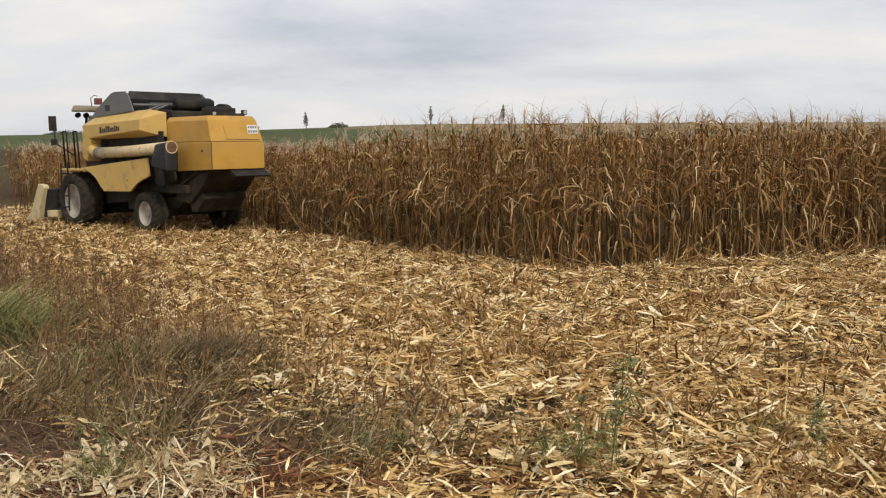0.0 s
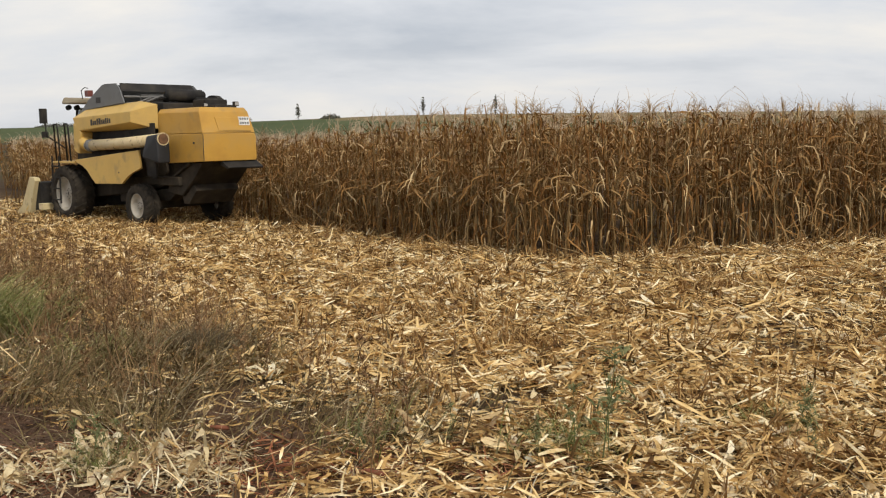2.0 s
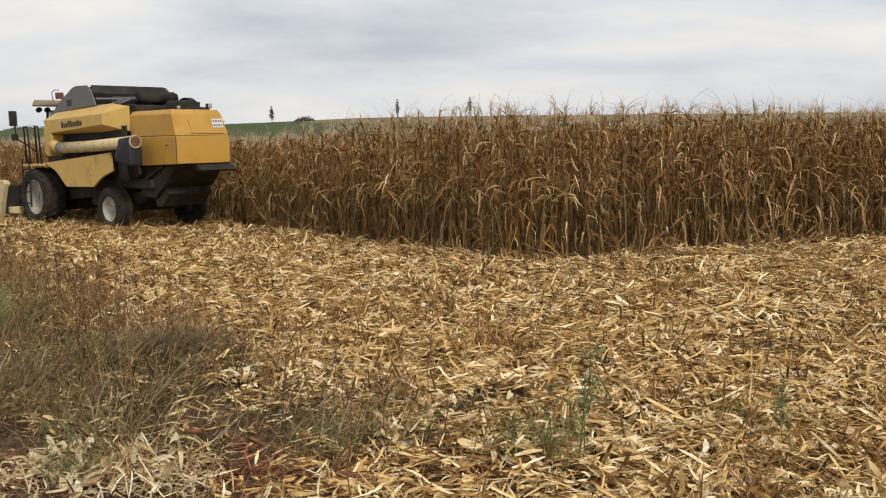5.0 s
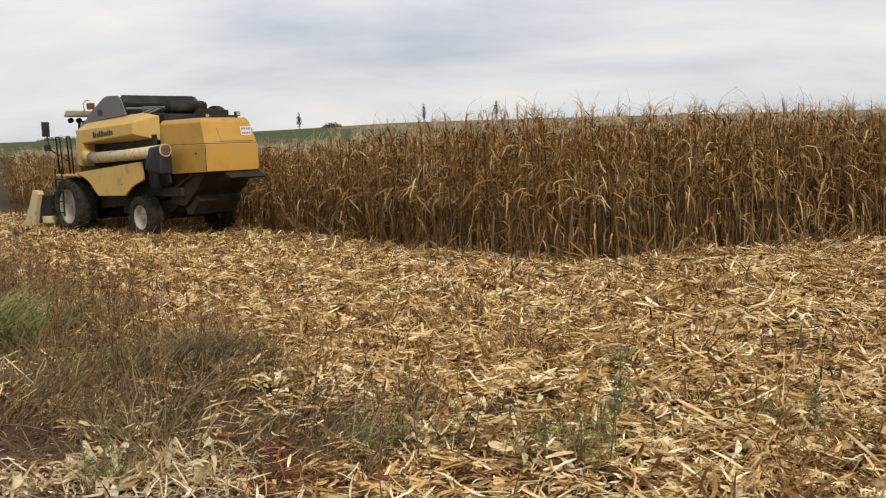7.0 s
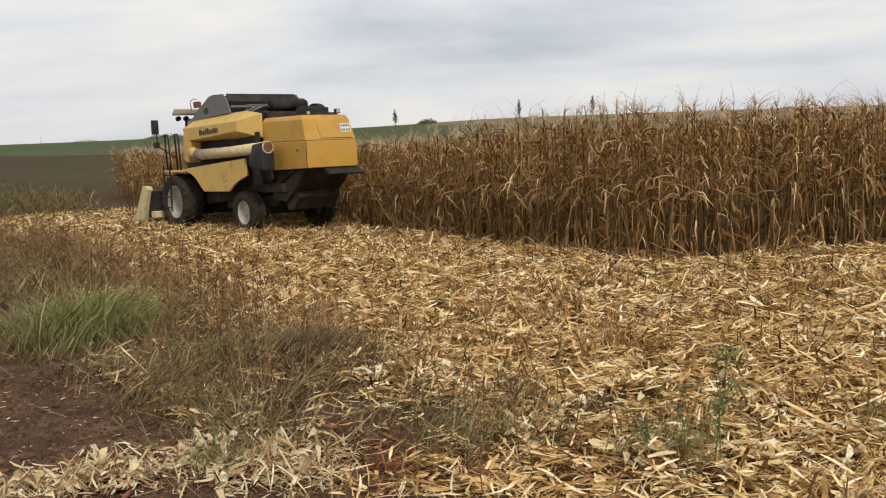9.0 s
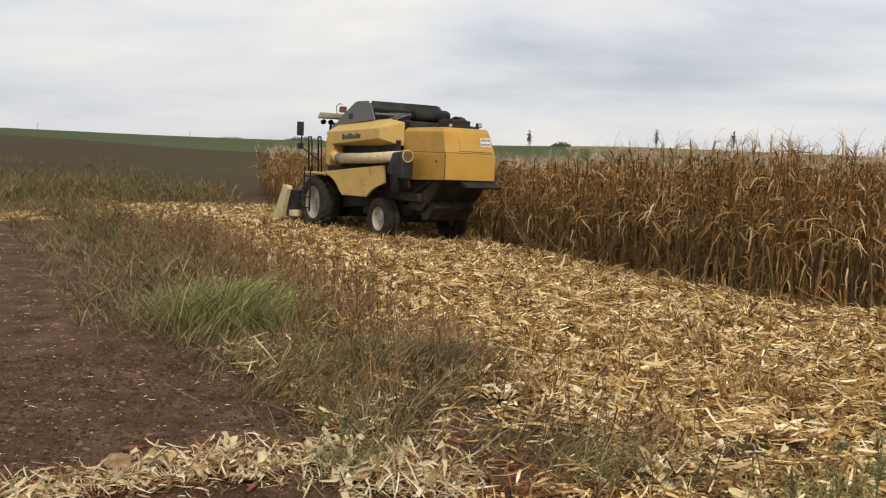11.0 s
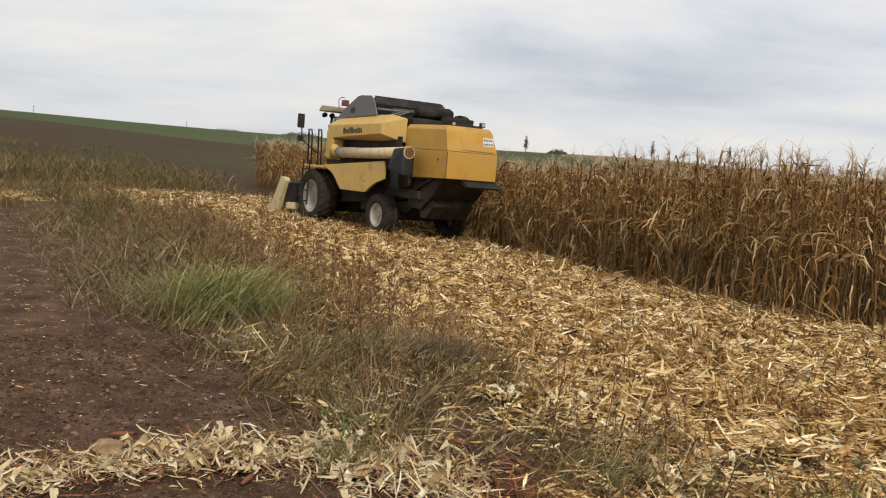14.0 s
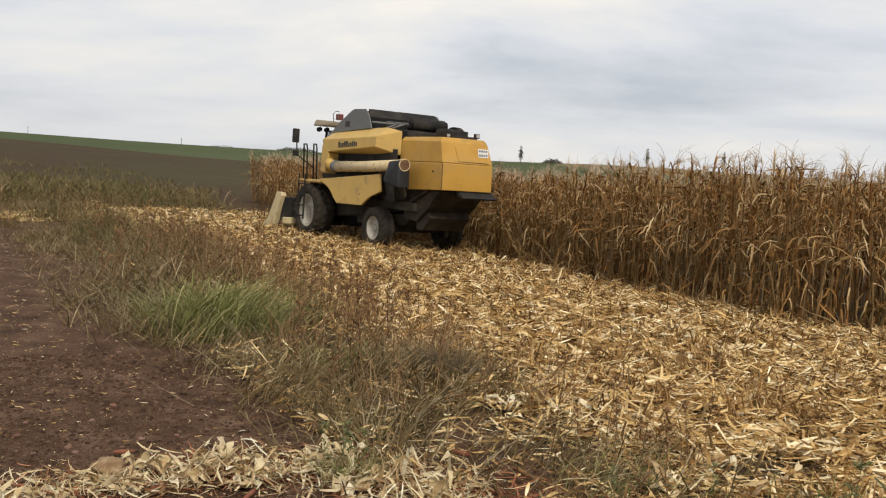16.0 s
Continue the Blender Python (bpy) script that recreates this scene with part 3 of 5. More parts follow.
    part("auger_elbow", tube([(-1.15, 2.88, 2.14), (-1.24, 2.86, 2.34), (-1.31, 2.72, 2.33), (-1.36, 2.45, 2.24)], [0.18, 0.20, 0.20, 0.165], 18), M_PALE, h, "", True)
    part("auger_collar", tube([(-1.365, 2.36, 2.242), (-1.37, 2.16, 2.246)], 0.175, 20), M_GREY, h, "", True)
    part("auger_mouth", tube([(-1.44, -1.45, 2.365), (-1.45, -1.64, 2.375)], [0.160, 0.166], 18), M_AUGER, h, "rusty auger mouth")
    part("mouth_plug", tube([(-1.45, -1.638, 2.375), (-1.45, -1.652, 2.375)], 0.140, 18), M_RUST, h)
    part("rubber_spout", hull([(-1.64, -1.16, 2.46), (-1.25, -1.16, 2.46), (-1.64, -1.60, 2.50), (-1.25, -1.60, 2.50), (-1.70, -0.95, 1.90), (-1.26, -0.95, 1.90), (-1.64, -1.66, 1.76), (-1.28, -1.66, 1.76)], 0.05, 3), M_RUBBER, h, "black rubber discharge spout", True)
    part("spout_fold", hull([(-1.66, -1.05, 1.98), (-1.66, -1.20, 2.3), (-1.60, -1.30, 1.86), (-1.56, -1.02, 1.90), (-1.55, -1.2, 2.3)], 0.02), M_RUBBER, h)
    part("auger_rest", hull([(x, y, z) for x in (-1.30, -1.22) for y, z in ((-0.92, 1.35), (-0.70, 1.35), (-1.02, 2.28), (-0.86, 2.28))], 0.01), M_BLACK, h)
    part("rear_side_shield", prism([(-0.52, 2.05), (-1.0, 1.98), (-1.05, 1.40), (-0.60, 1.42)], -1.34, -1.30, 0.006), M_BLACK, h)
    # grain tank: grey side sheets and black end sheets that lean out
    tank = part("grain_tank", hull([(x, y, z) for x in (-1.10, 1.10) for y, z in ((3.0, 2.6), (3.0, 3.25), (0.55, 3.40), (0.55, 2.6))], 0.02), M_GREY, h, "grey grain tank")
    for sx in (-1, 1):
        part("tank_side", prism([(2.98, 3.24), (2.55, 3.52), (1.75, 3.90), (1.55, 3.93), (0.98, 3.92), (0.80, 3.78), (0.58, 3.38)], sx * 1.20, sx * 1.235, 0.006), M_GREY, tank, "grey folded tank extension")
    part("tank_back", hull([(x, y, z) for x, z in ((-1.19, 3.70), (1.19, 3.70), (-1.12, 3.93), (1.12, 3.93)) for y in (0.78 + (z - 3.7) * 0.7, 0.82 + (z - 3.7) * 0.7)], 0.004), M_BLACK, tank, "black rear tank sheet")
    part("tank_front", hull([(x, y, z) for x, y, z in ((-1.19, 2.9, 3.26), (1.19, 2.9, 3.26), (-1.10, 1.75, 3.92), (1.10, 1.75, 3.92), (-1.19, 2.86, 3.26), (1.19, 2.86, 3.26), (-1.10, 1.71, 3.92), (1.10, 1.71, 3.92))], 0.004), M_GREY, tank)
    part("tank_rail", tube([(-1.15, 0.72, 3.55), (1.0, 0.60, 3.55)], 0.035, 8), M_STEEL, tank, "light steel rail")
    part("tank_window", block((-1.245, 1.85, 3.42), (-1.232, 2.10, 3.58), 0.003), M_INK, tank)
    warn = part("warning_lamp", block((-1.30, 2.42, 3.62), (-1.14, 2.62, 3.80), 0.02, 2), M_RED, h, "red warning lamp with wire guard")
    part("lamp_guard", tube([(-1.34, 2.66, 3.56), (-1.36, 2.68, 3.80), (-1.30, 2.60, 3.88), (-1.22, 2.54, 3.86)], 0.012, 6), M_BLACK, warn)
    # engine deck clutter
    part("engine_block", hull([(x, y, z) for x in (-0.75, 0.9) for y, z in ((0.5, 2.8), (0.5, 3.42), (-0.58, 3.34), (-0.58, 2.8))], 0.04), M_BLACK, h, "black engine under dust")
    part("air_cleaner", tube([(-0.42, -0.28, 3.56), (0.62, -0.28, 3.56)], 0.165, 18), M_BLACK, h, "black air-cleaner drum", True)
    part("air_cleaner_cap", tube([(0.60, -0.28, 3.56), (0.70, -0.28, 3.56)], 0.13, 18), M_BLACK, h, "", True)
    part("exhaust_elbow", tube([(-0.15, 0.25, 3.35), (-0.15, 0.22, 3.58), (-0.15, 0.05, 3.66), (-0.15, -0.2, 3.66)], 0.08, 12), M_BLACK, h, "", True)
    part("battery_box", block((0.05, -1.35, 3.16), (0.75, -0.75, 3.42), 0.03, 2), M_BLACK, h, "black deck box")
    part("deck_box", block((-0.05, -1.95, 3.15), (0.60, -1.40, 3.25), 0.02, 2), M_BLACK, h)
    for k in range(4):
        y = 0.42 - k * 0.2
        part("engine_hose", tube([(-0.9, y, 3.38), (-0.6, y - 0.05, 3.50), (-0.2, y + 0.05, 3.47), (0.2, y, 3.40)], 0.028, 7), M_BLACK if k % 2 else M_STEEL, h, "", True)
    part("deck_rail", tube([(-0.8, 0.45, 3.30), (-0.8, 0.45, 3.58), (0.9, 0.45, 3.60)], 0.02, 7), M_STEEL, h)
    # cab
    cab = part("cab", hull([(x, y, z) for x in (-0.55, 0.95) for y, z in ((3.15, 1.75), (3.15, 3.42), (3.35, 3.42), (3.35, 1.75))], 0.02), M_GREY, h, "grey cab rear wall")
    for sx in (-0.55, 0.95):
        part("cab_pillar", tube([(sx, 4.55, 1.75), (sx, 4.75, 2.6), (sx, 4.55, 3.42)], 0.045, 8), M_BLACK, cab)
        part("cab_door", prism([(3.40, 1.85), (3.40, 3.38), (4.50, 3.38), (4.68, 2.6), (4.50, 1.85)], sx - 0.008, sx + 0.008), M_GLASS, cab, "tinted glass cab door")
    part("windscreen", hull([(x, y, z) for x in (-0.5, 0.9) for y, z in ((4.50, 1.85), (4.70, 2.6), (4.50, 3.38), (4.52, 1.85), (4.72, 2.6), (4.52, 3.38))]), M_GLASS, cab, "tinted windscreen")
    part("cab_floor", block((-0.65, 3.1, 1.62), (1.0, 4.6, 1.76), 0.02), M_BLACK, cab)
    roof = part("cab_roof", hull([(x, y, z) for x, y, z in ((-0.95, 3.0, 3.46), (1.05, 3.0, 3.46), (-0.98, 4.75, 3.50), (1.08, 4.75, 3.50), (-0.95, 3.0, 3.60), (1.05, 3.0, 3.60), (-0.90, 4.70, 3.70), (1.0, 4.70, 3.70))], 0.04, 3), M_BEIGE, cab, "dusty beige cab roof")
    for x in (-0.86, -0.60):
        part("roof_lamp", tube([(x, 4.45, 3.40), (x, 4.56, 3.38)], 0.075, 12), M_BLACK, roof)
    # platform, rails, ladder, mirror
    part("platform", block((-1.50, 3.10, 1.74), (-0.56, 4.55, 1.80), 0.008), M_PALE, h, "dusty steel access platform")
    for y0, y1 in ((3.35, 3.75), (4.0, 4.42)):
        part("handrail", tube([(-1.46, y0, 1.8), (-1.47, y0 + 0.05, 2.75), (-1.46, y0 + 0.12, 2.88), (-1.44, y1 - 0.06, 2.88), (-1.40, y1, 2.78), (-1.36, y1 + 0.02, 1.8)], 0.024, 8), M_BLACK, h, "black tube handrail", True)
    lad = part("ladder", tube([(-1.52, 4.00, 0.55), (-1.50, 4.02, 1.95)], 0.028, 8), M_BLACK, h, "black access ladder")
    part("ladder_rail", tube([(-1.52, 4.46, 0.55), (-1.50, 4.44, 1.95)], 0.028, 8), M_BLACK, lad)
    for k in range(4):
        part("rung", tube([(-1.52, 4.0, 0.66 + k * 0.33), (-1.52, 4.46, 0.66 + k * 0.33)], 0.022, 8), M_BLACK, lad)
    arm = part("mirror_arm", tube([(-0.95, 4.60, 2.15), (-1.50, 4.70, 2.55), (-1.55, 4.72, 3.35)], 0.022, 8), M_BLACK, h)
    part("mirror", hull([(x, y, z) for x in (-1.66, -1.44) for y in (4.70, 4.78) for z in (2.92, 3.36)], 0.02, 2), M_BLACK, arm, "black wing mirror")
    part("lower_mirror", hull([(x, y, z) for x in (-1.62, -1.44) for y in (4.70, 4.78) for z in (2.50, 2.68)], 0.02, 2), M_BLACK, arm)
    arm2 = part("mirror_arm", tube([(1.0, 4.60, 2.9), (1.50, 4.70, 2.95), (1.52, 4.72, 3.35)], 0.022, 8), M_BLACK, h)
    part("mirror", hull([(x, y, z) for x in (1.42, 1.64) for y in (4.70, 4.78) for z in (2.92, 3.36)], 0.02, 2), M_BLACK, arm2)
    # feeder house and maize header with divider snouts
    part("feeder_house", hull([(x, y, z) for x in (-0.55, 0.55) for y, z in ((3.9, 1.9), (3.9, 1.1), (5.35, 0.40), (5.35, 1.0))], 0.03), M_UNDER, h)
    head = part("header_frame", hull([(x, y, z) for x in (-1.52, 1.52) for y, z in ((5.30, 0.30), (5.30, 1.15), (5.45, 1.18), (5.75, 0.30))], 0.02), M_BLACK, h, "black maize header frame")
    part("header_auger", tube([(-1.48, 5.75, 0.62), (1.48, 5.75, 0.62)], 0.22, 16), M_UNDER, head, "", True)
    for sx in (-1.56, 1.56):
        part("end_shield", prism([(5.86, 0.16), (5.36, 1.20), (5.44, 1.30), (5.74, 1.32), (6.32, 0.42), (6.95, 0.12), (6.9, 0.08)], sx - 0.09, sx + 0.09, 0.02), M_SHIELD, head, "faded yellow header end shield")
    part("header_step", block((-1.62, 5.00, 0.32), (-1.05, 5.28, 0.52), 0.015), M_SHIELD, head)
    for k in range(5):
        x = -1.5 + k * 0.75
        part("divider_snout", hull([(x - 0.17, 6.0, 0.30), (x + 0.17, 6.0, 0.30), (x, 6.0, 0.72), (x - 0.12, 5.6, 0.78), (x + 0.12, 5.6, 0.78), (x, 7.15, 0.12), (x, 7.1, 0.20)], 0.02, 2), M_PALE, head, "faded yellow divider snout", True)
    return h


build_harvester(pose(-7.12, 26.38, -0.13, -1.0, 0, 47.3))

# ---- standing maize ----
PR = np.random.default_rng(7)


def leaf_arrays(rng, base, yaw, length, width, e0, e1, k=7, kink=None):
    """A dry leaf: leaves the stalk upward, folds over at a kink and hangs, twisting."""
    t = np.linspace(0, 1, k)
    kink, soft_ = rng.uniform(0.15, 0.75) if kink is None else kink, rng.uniform(0.08, 0.35)
    bend_ = np.clip((t - kink + soft_) / (2 * soft_), 0, 1)
    e = np.radians(e0 + (e1 - e0) * bend_ * bend_ * (3 - 2 * bend_) + rng.normal(0, 9, k))
    yw = yaw + rng.normal(0, 0.6) * t + rng.normal(0, 0.16, k)
    step = length / (k - 1)
    d = np.stack([np.cos(e) * np.cos(yw), np.cos(e) * np.sin(yw), np.sin(e)], 1)
    line = base + np.concatenate([np.zeros((1, 3)), np.cumsum(d[:-1] * step, 0)])
    side = np.stack([-np.sin(yw), np.cos(yw), np.zeros(k)], 1)
    up = np.cross(d, side)
    tw = rng.uniform(-1.3, 1.3) * t + rng.uniform(-0.6, 0.6)
    half = (side * np.cos(tw)[:, None] + up * np.sin(tw)[:, None]) * (width / 2 * np.minimum(1, 0.6 + 2.4 * t) * (1 - t) ** 0.6 + 0.0015)[:, None]
    return line, half


def maize_variant(rng):
    """Pieces of one dry plant, 2.35 m to the leaf tops, as (kind, vertices, quads, height of its foot)."""
    H_ = 2.35
    k = 7
    z = np.linspace(0, H_, k)
    lean = rng.normal(0, 0.06, 2)
    bend = rng.normal(0, 0.035, (k, 2)).cumsum(0) * 0.5
    line = np.stack([lean[0] * z + bend[:, 0], lean[1] * z + bend[:, 1], z], 1)
    line[:, :2] -= line[0, :2]
    out = [("stalk", *tubes(line[None], np.linspace(0.017, 0.007, k)[None], 4), 9.0)]
    yaw = rng.uniform(0, math.tau)
    n = int(rng.integers(19, 24))
    for i in range(n):
        zz = 0.30 + (H_ - 0.36) * max(0.0, (i + rng.uniform(-0.3, 0.3)) / (n - 1)) ** 0.85
        zz = min(max(zz, 0.15), H_ * 0.95)
        base = np.array([np.interp(zz, z, line[:, 0]), np.interp(zz, z, line[:, 1]), zz])
        f = zz / H_
        yaw += math.pi + rng.normal(0, 0.6)
        if f > 0.72:
            # the top leaves are short, curled and broken
            length, kink = rng.uniform(0.22, 0.48), rng.uniform(0.15, 0.6)
            e0, e1 = rng.uniform(35, 86), rng.uniform(-95, 5) if rng.random() < 0.92 else rng.uniform(30, 75)
            width = rng.uniform(0.018, 0.044)
        elif f < 0.36 or rng.random() < 0.2:
            length, kink, width = rng.uniform(0.35, 0.7), None, rng.uniform(0.016, 0.045)
            e0, e1 = rng.uniform(-85, 20), rng.uniform(-98, -75)
        else:
            length, kink, width = rng.uniform(0.45, 0.85), rng.uniform(0.1, 0.55), rng.uniform(0.016, 0.044)
            e0, e1 = rng.uniform(0, 75), rng.uniform(-88, -15)
        out.append(("leaf", *ribbons(*[a[None] for a in leaf_arrays(rng, base, yaw, length, width, e0, e1, 6, kink)]), zz))
    top = line[-1]
    # tassel: thin upright spikes, a few of them broken over
    m_ = int(rng.integers(6, 12))
    drop_ = rng.normal(0, 0.22, 2)
    tl, tr_ = [], []
    for i in range(m_):
        a, sp = rng.uniform(0, math.tau), rng.uniform(0.05, 0.40) if i else 0.03
        ln = rng.uniform(0.12, 0.28) if i else rng.uniform(0.30, 0.48)
        t = np.linspace(0, 1, 5)
        tl.append(top + np.stack([(np.cos(a) * sp + drop_[0] * t) * ln * t * (0.5 + t), (np.sin(a) * sp + drop_[1] * t) * ln * t * (0.5 + t), ln * (t - (0.35 * sp + rng.uniform(0, 0.45)) * t * t)], 1))
        tr_.append(np.array([0.0034, 0.0040, 0.0038, 0.0030, 0.0013]))
    if rng.random() < 0.92:
        out.append(("tassel", *tubes(np.array(tl), np.array(tr_), 3), 9.0))
    # one hanging ear in its husk
    ze = rng.uniform(0.75, 1.45)
    b = np.array([np.interp(ze, z, line[:, 0]), np.interp(ze, z, line[:, 1]), ze])
    a, dn = rng.uniform(0, math.tau), rng.uniform(-1.2, 0.7)
    d = np.array([math.cos(a) * math.cos(dn), math.sin(a) * math.cos(dn), math.sin(dn)])
    t = np.linspace(0, 1, 6)
    if rng.random() < 0.45:
        out.append(("ear", *tubes((b + d * (0.03 + 0.24 * t[:, None]))[None], (np.array([0.012, 0.028, 0.033, 0.030, 0.020, 0.004]))[None], 6), ze))
    return out


VARIANTS = [maize_variant(PR) for _ in range(24)]
KIND_MAT = {"stalk": 0, "leaf": 1, "tassel": 2, "ear": 3}
MAIZE_MATS = (M_STALK, M_LEAF, M_TASSEL, M_EAR)
CORNER_S, CORNER_W, EDGE_S = 13.6, 11.35, 13.9


def edge_s(w):
    return EDGE_S - 0.70 * (1 - smooth(13.5, 21.5, w))


def maize_spots():
    rng = np.random.default_rng(3)
    spots = []
    for i in range(41):
        row = 0.06 + 0.70 * i
        front = CORNER_W - 0.33 * (EDGE_S - 0.70 + row - CORNER_S)
        w = front + rng.uniform(0, 0.2)
        while w < 46:
            s = edge_s(w) + row
            depth = min(w - front, row + 0.3)
            keep = 1.0 if depth < 2.6 else 0.6 if depth < 7 else 0.3 if depth < 13 else 0.0
            if rng.random() < keep:
                spots.append((s + rng.normal(0, 0.05), w + rng.normal(0, 0.04), depth))
            w += rng.uniform(0.10, 0.20)
    # the strip still standing ahead of the header
    for i in range(4):
        s = 10.7 + 0.70 * i
        w = 31.7 + rng.uniform(0, 0.4)
        while w < 35.6:
            if rng.random() < 1.0 - 0.75 * smooth(32.6, 35.4, w):
                spots.append((s + rng.normal(0, 0.08), w, 5.0))
            w += rng.uniform(0.10, 0.22)
    return spots


def build_maize():
    rng = np.random.default_rng(11)
    spots = maize_spots()
    models = []
    for n, var in enumerate(VARIANTS):
        h = thing("maize_plant", "dry brown standing maize plant with hanging leaves and tassel", "maize plant", "standing maize")
        for kind, v, q, foot in var:
            soup(kind, [(v, q, 0)], [MAIZE_MATS[KIND_MAT[kind]]], h)
        models.append(h)
    singles, rest = [], []
    for sp in sorted(spots, key=lambda k: (k[2] > 0.62, k[1])):
        if sp[2] <= 0.62 and sp[1] < 26 and len(singles) < 150:
            singles.append(sp)
        else:
            rest.append(sp)
    used = 0
    for s, w, _ in singles:
        x, y = plan(s, w)
        hgt = (2.88 - 0.62 * smooth(11, 29, w)) / 2.35 * (rng.uniform(0.94, 1.02) if rng.random() > 0.03 else 1.06)
        m_ = pose(x, y, ground_z(x, y) - 0.02, rng.normal(0, 3.0), rng.normal(0, 3.0), rng.uniform(0, 360))
        k = int(rng.integers(0, 24))
        if used < 24:
            models[used].matrix_world = m_ @ Matrix.Diagonal((hgt, hgt, hgt, 1))
            used += 1
        else:
            c = copy_thing(models[k], m_)
            c.scale = (hgt, hgt, hgt)
    # plants deep in the stand show only their upper leaves
    flat_var = []
    for var in VARIANTS:
        for low in (0.0, 1.25):
            off, vs, qs, ms = 0, [], [], []
            for kind, vv, qq, foot in var:
                if foot >= low:
                    vs.append(vv)
                    qs.append(qq + off)
                    ms.append(np.full(len(qq), KIND_MAT[kind]))
                    off += len(vv)
            flat_var.append((np.concatenate(vs), np.concatenate(qs), np.concatenate(ms)))
    pieces = []
    for s, w, dep in rest:
        x, y = plan(s, w)
        hgt = (2.88 - 0.62 * smooth(11, 29, w)) / 2.35 * rng.uniform(0.86, 1.03)
        m_ = np.array(pose(x, y, ground_z(x, y) - 0.02, rng.normal(0, 4.0), rng.normal(0, 4.0), rng.uniform(0, 360)))
        v, q, mi = flat_var[2 * int(rng.integers(0, 24)) + (dep > 1.3)]
        pieces.append(((v * hgt) @ m_[:3, :3].T + m_[:3, 3], q, mi))
    ob = soup("maize_stand", pieces, MAIZE_MATS)
    tagged(ob, "dense stand of dry brown maize in rows", "maize", kind="stuff")


build_maize()


def front_w(s):
    return CORNER_W - 0.33 * (s - CORNER_S)


def build_maize_edge():
    """Broken stalks and torn leaves that lean out of the cut edge, and the pale trash at its foot."""
    rng = np.random.default_rng(13)
    lines, rads, leaves, halves = [], [], [], []
    spots = [(edge_s(w) - rng.uniform(-0.15, 0.3), w) for w in rng.uniform(12, 31, 130)]
    spots += [(s, front_w(s) + rng.uniform(-0.35, 0.1)) for s in rng.uniform(13.8, 24, 60)]
    for s, w in spots:
        x, y = plan(s, w)
        z = ground_z(x, y)
        a, e = rng.uniform(0, math.tau), math.radians(rng.uniform(4, 62))
        ln = rng.uniform(0.4, 1.5)
        t = np.linspace(0, 1, 5)
        d = np.array([math.cos(a) * math.cos(e), math.sin(a) * math.cos(e), math.sin(e)])
        l_ = np.array([x, y, z + 0.02]) + d * (t * ln)[:, None] + rng.normal(0, 0.018, (5, 3)) * t[:, None]
        lines.append(l_)
        rads.append(np.linspace(0.012, 0.007, 5))
        for i in range(3):
            f = rng.uniform(0.2, 0.95)
            lf, hf = leaf_arrays(rng, l_[0] + d * f * ln, a + rng.normal(0, 1.0), rng.uniform(0.25, 0.6), rng.uniform(0.015, 0.045), rng.uniform(-20, 60), rng.uniform(-90, -20), 6)
            lf[:, 2] = np.maximum(lf[:, 2], z + 0.02)
            leaves.append(lf)
            halves.append(hf)
    ob = soup("broken_maize", [(*tubes(np.array(lines), np.array(rads), 5), 0), (*ribbons(np.array(leaves), np.array(halves)), 1)], [M_EAR, M_LEAF])
    tagged(ob, "broken maize stalks leaning out of the cut edge", "maize", kind="stuff")
    s = rng.uniform(13.4, 25, 2400)
    w = front_w(s) - 0.22 + rng.normal(0, 0.10, 2400)
    x, y = s * NS.x + w * WU.x, s * NS.y + w * WU.y
    run = math.atan2(NS.y - 0.33 * WU.y, NS.x - 0.33 * WU.x)
    ob = soup("edge_trash", [(*litter(rng, x, y, 0.12, 0.5, 0.005, 0.022, 6, 0.04, 4, run + rng.normal(0, 0.45, 2400)), 0)], [M_HEAP])
    tagged(ob, "pale line of torn leaves at the foot of the maize", "straw", kind="stuff")


# ---- chopped straw and husks over the harvested ground ----
def ground_many(x, y):
    return np.array([ground_z(a, b) for a, b in zip(x, y)])


def scatter(rng, n, s0, s1, w0, w1, test=None):
    s, w = rng.uniform(s0, s1, n), rng.uniform(w0, w1, n)
    x, y = s * NS.x + w * WU.x, s * NS.y + w * WU.y
    ok = np.hypot(x, y) > 4.5
    ok &= np.abs(np.degrees(np.arctan2(-x, y)) - 7) < 37
    front = CORNER_W - 0.33 * (s - CORNER_S)
    ok &= ~((s > EDGE_S + 0.0) & (w > front + 0.3))
    if test is not None:
        ok &= test(s, w, x, y)
    return x[ok], y[ok], s[ok], w[ok]


